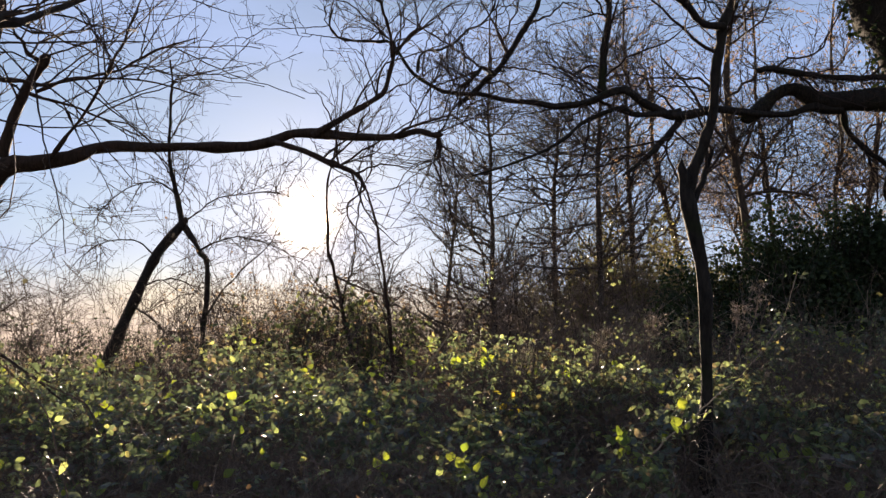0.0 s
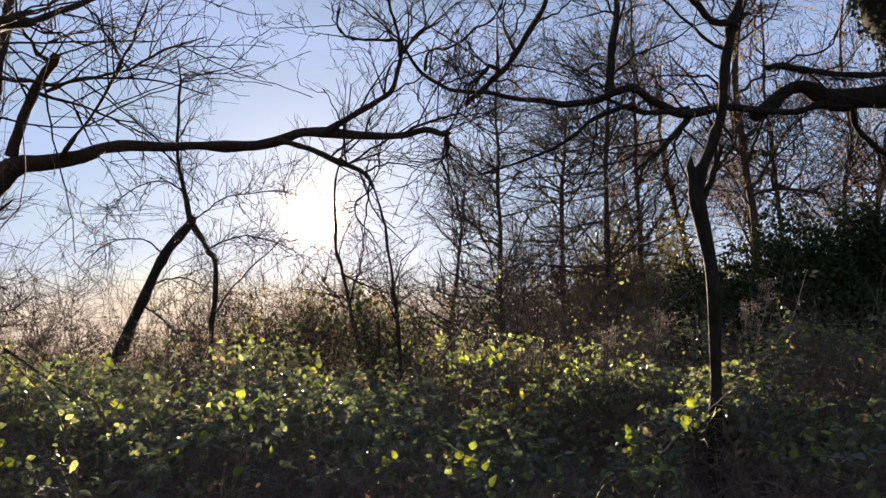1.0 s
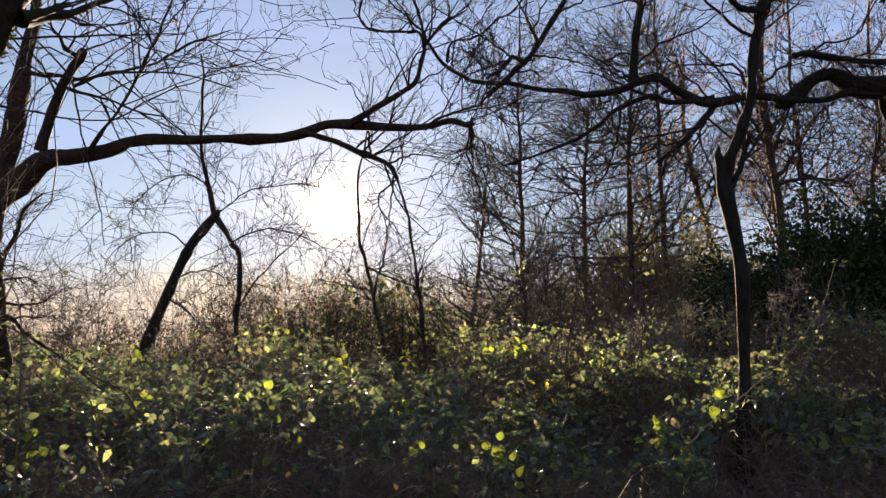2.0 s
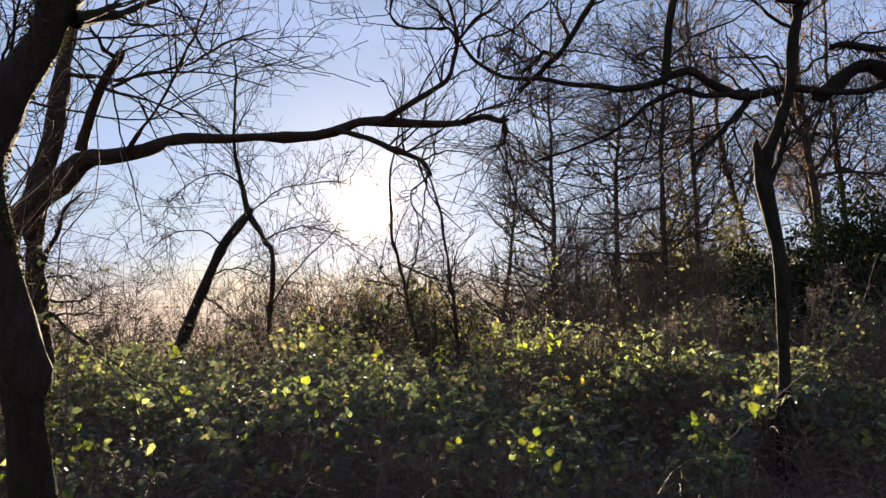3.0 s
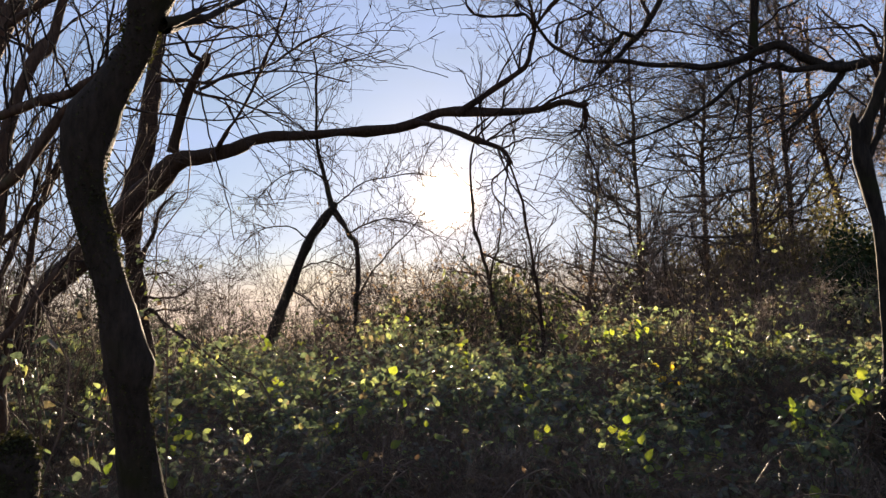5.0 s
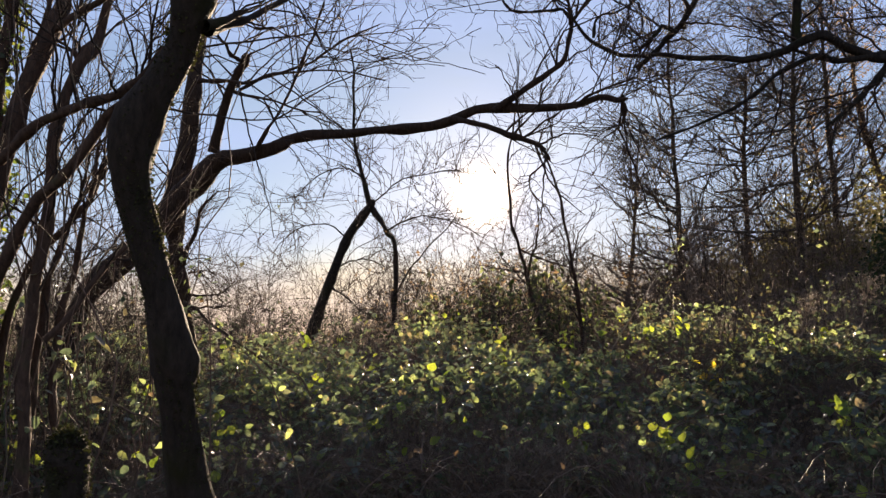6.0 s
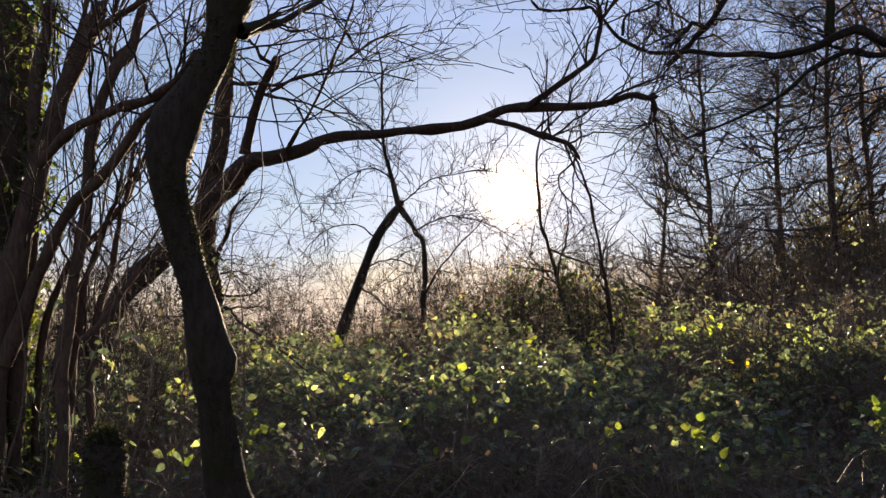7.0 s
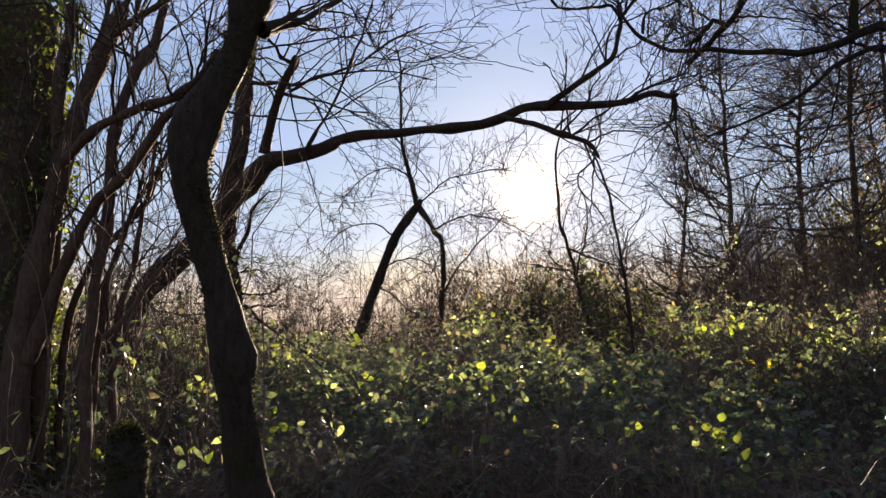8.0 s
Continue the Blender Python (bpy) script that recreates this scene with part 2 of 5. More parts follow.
class Plant:
    """A thing with limbs; keeps their lines, so that twigs can sprout from them."""

    def __init__(self, name, base, label, category, bark, seed, group=""):
        self.root = thing(name, base, label, category, group)
        self.bark, self.rng, self.lines = bark, np.random.default_rng(seed), []


def limb(plant, name, points, bark=None, sides=None, sprouts=True, crook=1.0):
    thick = max(p[3] for p in points)
    length = sum(math.dist(a[:3], b[:3]) for a, b in zip(points, points[1:]))
    n = int(min(90, max(14, length / max(thick, 0.008) * 0.8)))
    q = spline(points, n)
    rng = plant.rng
    w = np.zeros((n, 3))
    for _ in range(4):
        w += rng.normal(0, 0.22, 3) * np.sin(np.linspace(0, rng.uniform(5, 40), n) + rng.uniform(0, 6))[:, None]
    kink = np.stack([np.interp(np.arange(n), np.linspace(0, n - 1, max(4, n // 5)), rng.normal(0, 1, max(4, n // 5))) for _ in range(3)], -1)
    q[:, :3] += (0.5 * w + kink) * (0.42 * crook * np.minimum(q[:, 3], 0.035))[:, None]
    for _ in range(n // 9):
        q[:, 3] *= 1 + rng.uniform(0.04, 0.26 if thick < 0.05 else 0.14) * np.exp(-(((np.arange(n) - rng.uniform(0, n)) / 1.3) ** 2))
    q[:, 3] *= 1 + 0.10 * np.sin(np.linspace(0, rng.uniform(20, 50), n)) * rng.uniform(0.5, 1, n)
    q[-1, 3] *= 0.15
    v, f = tube_arrays(q[None, :, :3], q[None, :, 3], sides or (18 if thick > 0.04 else 8), 0.07, rng)
    ob = part(name, v, f, bark or plant.bark, plant.root)
    if sprouts:
        plant.lines.append(spline(points, 24))
    return ob


def sprout(rng, paths, radii, per, length, angle=(25, 70), n=6, wiggle=0.25, lift=0.15, lo=0.1, hi=1.0, ratio=0.6, least=0.002, tip=0.35, bend=None, most=1.0):
    """Side shoots of many lines at once: their lines and radii."""
    m, k, _ = paths.shape
    count = max(1, int(m * per))
    which = rng.integers(0, m, count) if per < 1 or m < 3 else np.repeat(np.arange(m), max(1, int(per)))
    count = len(which)
    u = rng.uniform(lo, hi, count) * (k - 1.001)
    i, w = u.astype(int), (u % 1)[:, None]
    at = paths[which, i] * (1 - w) + paths[which, i + 1] * w
    along = unit(paths[which, i + 1] - paths[which, i])
    r0 = radii[which, i]
    perp = unit(np.cross(along, unit(rng.normal(0, 1, (count, 3)))))
    a = np.radians(rng.uniform(*angle, count))[:, None]
    way = unit(np.cos(a) * along + np.sin(a) * perp + np.array((0, 0, lift)))
    long = rng.uniform(*length, count) * (1.15 - 0.55 * u / k)
    drift = rng.normal(0, 1.9 * wiggle, (count, n, 3)) / np.sqrt(n) * (rng.random((count, n, 1)) < 0.3)
    drift = np.cumsum(drift, axis=1) + np.cumsum(rng.normal(0, wiggle * 0.25, (count, 1, 3)) * np.ones((1, n, 1)), axis=1) / n
    if bend is not None:
        drift = drift + np.linspace(0, 1, n)[None, :, None] ** 1.5 * np.array(bend)
    zig = unit(rng.normal(0, 1, (count, 1, 3))) * (np.arange(n) % 2 * 2 - 1)[None, :, None] * wiggle * rng.uniform(0.1, 0.6, (count, 1, 1))
    ways = unit(way[:, None] + drift + zig)
    step = (long / (n - 1))[:, None, None]
    out = at[:, None] + np.concatenate([np.zeros((count, 1, 3)), np.cumsum(ways[:, 1:] * step, axis=1)], axis=1)
    first = np.maximum(np.minimum(np.minimum(r0 * ratio, most), long * 0.02), least)
    rad = first[:, None] * np.linspace(1, tip, n)
    return out, np.maximum(rad, least * 0.6)


def limb_lines(plant, picked=None):
    ls = plant.lines if picked is None else [plant.lines[k] for k in picked]
    q = np.array(ls)
    return q[..., :3], q[..., 3]


def twigs(plant, levels, mat, picked=None, label="bare thin twigs", name="twig_spray", split=False):
    """Generations of ever finer twigs on a plant's limbs, as one mesh. Returns the last generation."""
    p, r = limb_lines(plant, picked)
    groups, branches, each = [], [], 1
    for k, level in enumerate(levels):
        p, r = sprout(plant.rng, p, r, **level)
        if not split:
            groups.append(tube_arrays(p, r, 3))
        elif k == 0:
            branches = [(part("branch", *tube_arrays(a[None], c[None], 5), mat, plant.root), []) for a, c in zip(p, r)]
        else:
            each *= level["per"]
            for n, (_, fine) in enumerate(branches):
                fine.append(tube_arrays(p[n * each : (n + 1) * each], r[n * each : (n + 1) * each], 3))
    for ob, fine in branches:
        part(name, *joined(fine), mat, ob, label, "stuff")
    if groups:
        part(name, *joined(groups), mat, plant.root, label, "stuff")
    return p, r


# leaf shapes: along, across, up; a folded blade, and a plainer one for small leaves far off
BLADE = np.array([(0, 0, 0), (0.4, 0, -0.03), (0.75, 0, -0.1), (1, 0, -0.2), (0.20, 0.30, 0.08), (0.58, 0.28, 0.0), (0.20, -0.30, 0.08), (0.58, -0.28, 0.0)], float)
BLADE_F = np.array([(0, 1, 4), (1, 5, 4), (1, 2, 5), (2, 3, 5), (0, 6, 1), (1, 6, 7), (1, 7, 2), (2, 7, 3)])
CHIP = np.array([(0, 0, 0), (0.45, 0.34, 0.05), (1, 0, -0.12), (0.45, -0.34, 0.05)], float)
CHIP_F = np.array([(0, 2, 1), (0, 3, 2)])


def leaf_arrays(rng, places, size, shape=BLADE, faces=BLADE_F, up=0.5, droop=0.25):
    """Leaves at the given places, turned each its own way."""
    n = len(places)
    normal = unit(rng.normal(0, 1, (n, 3)) + np.array((0, 0, up * 2)))
    way = rng.normal(0, 1, (n, 3)) - np.array((0, 0, droop * 2))
    way = unit(way - (way * normal).sum(-1, keepdims=True) * normal)
    across = np.cross(normal, way)
    s = rng.uniform(*size, n)[:, None, None]
    curl = rng.uniform(0.4, 1.8, (n, 1, 1))
    wide = rng.uniform(0.75, 1.15, (n, 1, 1))
    v = places[:, None] + s * (shape[None, :, 0:1] * way[:, None] + shape[None, :, 1:2] * wide * across[:, None] + shape[None, :, 2:3] * curl * normal[:, None])
    f = faces[None] + (np.arange(n) * len(shape))[:, None, None]
    return v.reshape(-1, 3), f.reshape(-1, 3)


LEAFLET = np.array([(0, 0, 0), (0.3, 0, -0.02), (0.62, 0, -0.07), (0.86, 0, -0.13), (1, 0, -0.2), (0.10, 0.20, 0.05), (0.36, 0.36, 0.06), (0.66, 0.32, 0.0), (0.86, 0.17, -0.08), (0.10, -0.20, 0.05), (0.36, -0.36, 0.06), (0.66, -0.32, 0.0), (0.86, -0.17, -0.08)], float)
LEAFLET_F = np.array([(0, 1, 5), (1, 6, 5), (1, 2, 6), (2, 7, 6), (2, 3, 7), (3, 8, 7), (3, 4, 8), (0, 9, 1), (1, 9, 10), (1, 10, 2), (2, 10, 11), (2, 11, 3), (3, 11, 12), (3, 12, 4)])


def trefoil_arrays(rng, centres, size, up=0.5, droop=0.3):
    """Leaves of three broad leaflets each, spread from one stalk."""
    n = len(centres)
    lie = np.where(rng.uniform(0, 1, n) < 0.4, 3.0, 1.0) * up * 2
    normal = unit(rng.normal(0, 1, (n, 3)) + lie[:, None] * np.array((0, 0, 1)))
    way = rng.normal(0, 1, (n, 3)) - np.array((0, 0, droop * 2))
    way = unit(way - (way * normal).sum(-1, keepdims=True) * normal)
    across = np.cross(normal, way)
    s = rng.uniform(*size, n)
    out = []
    for k in (-1, 0, 1):
        turn = 1.15 * k + rng.normal(0, 0.15, (n, 1))
        w = np.cos(turn) * way + np.sin(turn) * across
        nk = unit(normal + rng.normal(0, 0.28, (n, 3)))
        w = unit(w - (w * nk).sum(-1, keepdims=True) * nk)
        a = np.cross(nk, w)
        long = (s * (1.0 if k == 0 else 0.82) * rng.uniform(0.85, 1.1, n))[:, None, None]
        curl, wide = rng.uniform(0.5, 2.0, (n, 1, 1)), rng.uniform(0.8, 1.1, (n, 1, 1))
        start = centres + w * (0.14 * s)[:, None]
        out.append(start[:, None] + long * (LEAFLET[None, :, 0:1] * w[:, None] + LEAFLET[None, :, 1:2] * wide * a[:, None] + LEAFLET[None, :, 2:3] * curl * nk[:, None]))
    v = np.concatenate(out)
    f = LEAFLET_F[None] + (np.arange(3 * n) * len(LEAFLET))[:, None, None]
    return v.reshape(-1, 3), f.reshape(-1, 3)


def along_lines(rng, paths, count, lo=0.2, hi=1.0):
    m, k, _ = paths.shape
    which = rng.integers(0, m, count)
    u = rng.uniform(lo, hi, count) * (k - 1.001)
    i, w = u.astype(int), (u % 1)[:, None]
    return paths[which, i] * (1 - w) + paths[which, i + 1] * w


# ---- ground ----
def ground_sheet():
    edges = np.concatenate([-np.geomspace(2500, 3, 26), np.linspace(-2.5, 2.5, 11), np.geomspace(3, 2500, 26)])
    xs, ys = np.meshgrid(edges, edges, indexing="ij")
    near = np.exp(-((xs**2 + ys**2) / 900))
    zs = near * (0.05 * np.sin(xs * 1.7 + ys) + 0.04 * np.sin(ys * 2.3 - xs * 0.6))
    n = len(edges)
    i = np.arange(n * n).reshape(n, n)
    quads = np.stack([i[:-1, :-1], i[1:, :-1], i[1:, 1:], i[:-1, 1:]], -1).reshape(-1, 4)
    ob = new("ground", mesh_of("ground", np.stack([xs, ys, zs], -1).reshape(-1, 3), quads, litter))
    return tagged(ob, "brown woodland ground covered with leaf litter", "ground", kind="structure")


ground_sheet()

# ---- the crooked tree close to the path ----
near = Plant("tree", (-1.16, 1.92, 0), "dark crooked young tree trunk with patchy moss", "tree", bark_near, 11)
limb(near, "trunk", [(-1.205, 1.925, -0.150, 0.0674), (-1.175, 1.895, 0.200, 0.0582), (-1.155, 1.865, 1.088, 0.0539), (-1.158, 1.835, 1.202, 0.0502), (-1.163, 1.796, 1.349, 0.0465), (-1.162, 1.771, 1.447, 0.0459), (-1.158, 1.757, 1.510, 0.0490), (-1.157, 1.749, 1.545, 0.0497), (-1.168, 1.734, 1.600, 0.0431), (-1.176, 1.719, 1.669, 0.0414), (-1.185, 1.704, 1.738, 0.0399), (-1.196, 1.687, 1.806, 0.0403), (-1.205, 1.671, 1.874, 0.0413), (-1.217, 1.653, 1.942, 0.0423), (-1.221, 1.640, 2.009, 0.0458), (-1.207, 1.635, 2.105, 0.0532), (-1.179, 1.637, 2.159, 0.0482), (-1.143, 1.643, 2.213, 0.0430), (-1.103, 1.647, 2.281, 0.0394), (-1.080, 1.640, 2.347, 0.0455), (-1.061, 1.631, 2.412, 0.0497), (-1.035, 1.623, 2.490, 0.0451), (-1.015, 1.613, 2.740, 0.0406)], crook=0.15)
limb(near, "branch", [(-1.040, 1.649, 2.328, 0.0164), (-1.025, 1.761, 2.389, 0.0094), (-1.015, 1.871, 2.455, 0.0091), (-0.983, 1.986, 2.541, 0.0080), (-0.942, 2.100, 2.644, 0.0075), (-0.861, 2.227, 2.744, 0.0052)])
limb(near, "branch", [(-1.035, 1.648, 2.347, 0.0150), (-1.011, 1.703, 2.384, 0.0091), (-1.006, 1.753, 2.415, 0.0079), (-1.003, 1.803, 2.442, 0.0051)])
twigs(near, [dict(per=6, length=(0.35, 0.8), n=12, wiggle=0.9, lo=0.25, least=0.0018, lift=-0.1, most=0.003), dict(per=4, length=(0.12, 0.4), n=7, wiggle=0.5, least=0.0014), dict(per=3, length=(0.05, 0.16), n=5, wiggle=0.4, least=0.001)], twig_bark, [1, 2])



def moss_tufts(plant, line, count, size, seed):
    """Tiny tufts of moss standing off a trunk's bark."""
    rng = np.random.default_rng(seed)
    q = plant.lines[line]
    u = rng.uniform(0, 22.9, count)
    i, w = u.astype(int), (u % 1)[:, None]
    p = q[i] * (1 - w) + q[i + 1] * w
    way = unit(rng.normal(0, 1, (count, 3)) * (1, 1, 0.3))
    places = p[:, :3] + way * p[:, 3:] * rng.uniform(0.93, 1.03, (count, 1))
    v, f = leaf_arrays(rng, places, size, CHIP, CHIP_F, 0.1, 0.1)
    part("moss", v, f, moss_green, plant.root, "dull green moss", "stuff")


moss_tufts(near, 0, 9000, (0.004, 0.011), 111)

# ---- the tree with the long level limb ----
second = Plant("tree", (-5.8, 6.6, 0), "bare leaning tree with one long level limb", "tree", bark_brown, 12)
limb(second, "trunk", [(-6.16, 7.05, -0.37, 0.149), (-6.01, 6.98, 0.54, 0.132), (-5.88, 6.96, 0.99, 0.115), (-5.72, 6.96, 1.36, 0.109), (-5.51, 6.98, 1.73, 0.103), (-5.26, 7.00, 2.19, 0.109), (-4.87, 7.07, 2.52, 0.109), (-4.49, 7.13, 2.96, 0.126), (-4.26, 7.16, 3.22, 0.115), (-4.03, 7.20, 3.46, 0.092), (-3.78, 7.27, 3.50, 0.072), (-3.50, 7.34, 3.56, 0.066), (-3.27, 7.40, 3.63, 0.057)])
limb(second, "branch", [(-4.33, 7.98, 3.67, 0.063), (-4.12, 7.90, 3.66, 0.057), (-3.85, 7.82, 3.67, 0.053), (-3.53, 7.73, 3.70, 0.056), (-3.22, 7.65, 3.74, 0.052), (-2.75, 7.57, 3.71, 0.044), (-2.40, 7.49, 3.71, 0.041), (-2.06, 7.41, 3.70, 0.043), (-1.66, 7.33, 3.70, 0.048), (-1.38, 7.25, 3.74, 0.044), (-1.16, 7.17, 3.73, 0.047), (-0.84, 7.09, 3.68, 0.036), (-0.48, 7.02, 3.64, 0.030), (-0.25, 6.93, 3.68, 0.025), (-0.10, 6.86, 3.63, 0.022), (-0.01, 6.78, 3.60, 0.017)], crook=1.5)
limb(second, "branch", [(-1.21, 7.17, 3.72, 0.036), (-0.93, 7.15, 3.87, 0.031), (-0.72, 7.13, 4.00, 0.026), (-0.58, 7.11, 4.12, 0.023), (-0.52, 7.09, 4.27, 0.021), (-0.48, 7.06, 4.43, 0.018), (-0.42, 7.05, 4.50, 0.016), (-0.30, 7.04, 4.62, 0.016), (-0.18, 7.03, 4.69, 0.010), (-0.07, 7.02, 4.76, 0.008)], crook=1.5)
limb(second, "branch", [(-0.48, 7.07, 4.41, 0.016), (-0.48, 7.00, 4.53, 0.013), (-0.52, 6.92, 4.69, 0.013), (-0.57, 6.85, 4.87, 0.010), (-0.60, 6.77, 5.05, 0.008)], crook=1.5)
limb(second, "branch", [(-1.65, 7.27, 3.68, 0.031), (-1.38, 7.24, 3.62, 0.026), (-1.17, 7.21, 3.55, 0.026), (-0.95, 7.19, 3.44, 0.023), (-0.79, 7.16, 3.34, 0.021), (-0.70, 7.15, 3.19, 0.015)], crook=1.5)
limb(second, "branch", [(-0.07, 6.98, 3.66, 0.018), (-0.04, 6.99, 3.54, 0.015), (-0.07, 7.01, 3.44, 0.010)], crook=1.5)
limb(second, "branch", [(-0.48, 6.98, 3.63, 0.018), (-0.31, 6.93, 3.71, 0.013), (-0.12, 6.89, 3.77, 0.010), (0.08, 6.85, 3.81, 0.007)], crook=1.5)
limb(second, "broken_branch", [(-4.04, 7.19, 3.52, 0.052), (-3.94, 7.13, 3.85, 0.046), (-3.82, 7.09, 4.16, 0.043), (-3.72, 7.06, 4.31, 0.042), (-3.65, 7.03, 4.39, 0.048), (-3.62, 6.99, 4.41, 0.028)])
limb(second, "branch", [(-3.66, 6.98, 4.37, 0.020), (-3.72, 6.89, 4.41, 0.017), (-3.75, 6.81, 4.48, 0.014), (-3.77, 6.73, 4.51, 0.011)], crook=1.5)
limb(second, "branch", [(-4.60, 7.31, 2.89, 0.106), (-4.56, 7.37, 3.25, 0.101), (-4.49, 7.43, 3.68, 0.093), (-4.46, 7.46, 4.19, 0.079), (-4.46, 7.51, 4.58, 0.067), (-4.43, 7.56, 4.97, 0.056), (-4.43, 7.60, 5.38, 0.047), (-4.42, 7.63, 5.91, 0.031)], crook=1.5)
limb(second, "branch", [(-3.62, 7.20, 3.51, 0.020), (-3.37, 7.14, 3.81, 0.014), (-3.10, 7.06, 4.22, 0.014), (-2.89, 6.97, 4.59, 0.011), (-2.76, 6.87, 4.84, 0.008), (-2.67, 6.77, 5.06, 0.008)], crook=1.5)
limb(second, "branch", [(-3.70, 7.01, 4.09, 0.017), (-3.27, 6.96, 4.19, 0.014), (-2.89, 6.91, 4.26, 0.011), (-2.52, 6.84, 4.41, 0.011), (-2.17, 6.77, 4.50, 0.005)], crook=1.5)
limb(second, "branch", [(-3.74, 7.00, 4.04, 0.017), (-3.36, 6.91, 3.93, 0.011), (-2.98, 6.84, 3.77, 0.008), (-2.70, 6.72, 3.68, 0.005)], crook=1.5)
limb(second, "branch", [(-4.10, 6.88, 4.14, 0.025), (-3.87, 6.85, 4.14, 0.019), (-3.51, 6.85, 4.10, 0.014), (-3.10, 6.86, 4.15, 0.011), (-2.65, 6.88, 4.14, 0.008), (-2.17, 6.94, 4.00, 0.005)], crook=1.5)
limb(second, "stem", [(-4.61, 7.91, 0.16, 0.129), (-4.62, 7.82, 0.88, 0.118), (-4.64, 7.73, 1.55, 0.106), (-4.67, 7.68, 1.94, 0.101), (-4.70, 7.62, 2.33, 0.090), (-4.71, 7.58, 2.66, 0.084), (-4.68, 7.54, 2.96, 0.084), (-4.58, 7.51, 3.24, 0.084)])
limb(second, "branch", [(-4.64, 7.62, 2.43, 0.028), (-4.54, 7.56, 2.59, 0.025), (-4.46, 7.51, 2.71, 0.022), (-4.37, 7.45, 2.89, 0.017), (-4.27, 7.40, 3.03, 0.014), (-4.09, 7.36, 3.17, 0.008)], crook=1.5)
limb(second, "branch", [(-4.54, 7.53, 2.36, 0.012), (-4.36, 7.51, 2.37, 0.008), (-4.24, 7.49, 2.35, 0.007), (-4.16, 7.47, 2.30, 0.005)], crook=1.5)
limb(second, "branch", [(-4.54, 7.56, 2.14, 0.014), (-4.34, 7.53, 2.11, 0.011), (-4.16, 7.49, 2.12, 0.008), (-4.04, 7.44, 2.15, 0.007), (-3.91, 7.39, 2.25, 0.005)], crook=1.5)
limb(second, "branch", [(-4.55, 7.58, 1.97, 0.012), (-4.32, 7.53, 2.00, 0.010), (-4.17, 7.47, 1.98, 0.007), (-4.03, 7.42, 1.99, 0.005)], crook=1.5)
limb(second, "branch", [(-4.53, 7.47, 2.06, 0.019), (-4.27, 7.30, 1.93, 0.016), (-3.90, 7.16, 1.72, 0.013), (-3.53, 7.01, 1.52, 0.010), (-3.21, 6.85, 1.34, 0.007)], crook=1.5)
twigs(second, [dict(per=9, length=(0.5, 1.4), n=10, wiggle=0.42, least=0.007, lift=0.35, most=0.011), dict(per=4, length=(0.25, 0.75), n=7, wiggle=0.4, least=0.0048, lift=0.2, angle=(25, 55)), dict(per=2, length=(0.1, 0.35), n=4, wiggle=0.35, least=0.0036, lift=0.2)], twig_bark, [2, 3, 4, 5, 6], split=True)
twigs(second, [dict(per=6, length=(0.6, 1.8), n=12, wiggle=0.3, least=0.0068, lift=0.0, most=0.011, bend=(0.1, 0, -0.3)), dict(per=3, length=(0.25, 0.8), n=8, wiggle=0.35, least=0.0048, angle=(25, 55), bend=(0, 0, -0.15)), dict(per=2, length=(0.1, 0.25), n=4, wiggle=0.4, least=0.0036)], twig_bark, [7, 8, 9, 10, 11, 12, 13], split=True)
twigs(second, [dict(per=10, length=(0.2, 0.6), n=8, wiggle=0.5, least=0.0045, lift=0.1, lo=0.3), dict(per=3, length=(0.15, 0.5), n=6, wiggle=0.5, least=0.003)], twig_bark, [1])
twigs(second, [dict(per=10, length=(0.15, 0.6), n=6, wiggle=0.5, least=0.003, lift=0.2, lo=0.2), dict(per=4, length=(0.08, 0.3), n=4, wiggle=0.4, least=0.0022)], twig_bark, [15, 16, 17, 18])

# ---- the tangle of stems and ivy ----
tangle = Plant("ivy_clad_tree", (-4.3, 3.6, 0), "old many-stemmed tree wrapped in ivy and climbers", "tree", bark_red, 13)
limb(tangle, "trunk", [(-3.742, 3.703, -0.05, 0.2608), (-3.742, 3.683, 0.714, 0.2329), (-3.759, 3.693, 1.485, 0.2119), (-3.768, 3.713, 2.128, 0.2017), (-3.784, 3.725, 2.764, 0.1988), (-3.805, 3.732, 3.318, 0.1921), (-3.824, 3.742, 3.784, 0.1854)])
limb(tangle, "stem", [(-3.488, 3.53, -0.05, 0.1037), (-3.488, 3.51, 0.672, 0.0926), (-3.476, 3.499, 1.165, 0.082), (-3.444, 3.507, 1.638, 0.0749), (-3.397, 3.527, 1.939, 0.0679), (-3.35, 3.548, 2.247, 0.0575), (-3.294, 3.575, 2.593, 0.0506), (-3.249, 3.593, 2.832, 0.047), (-3.184, 3.627, 3.095, 0.0469), (-3.1, 3.674, 3.365, 0.0434), (-3.043, 3.698, 3.551, 0.0366)])
limb(tangle, "stem", [(-3.485, 3.67, -0.05, 0.0549), (-3.485, 3.65, 0.731, 0.049), (-3.485, 3.631, 1.485, 0.0454), (-3.457, 3.637, 1.886, 0.0417), (-3.431, 3.641, 2.201, 0.0382), (-3.407, 3.644, 2.584, 0.038), (-3.389, 3.641, 2.973, 0.0379), (-3.372, 3.637, 3.368, 0.0344), (-3.367, 3.623, 3.598, 0.0343)])
limb(tangle, "stem", [(-3.004, 3.538, 3.266, 0.0161), (-2.846, 3.535, 3.353, 0.0189), (-2.674, 3.538, 3.424, 0.0154), (-2.501, 3.536, 3.503, 0.012)])
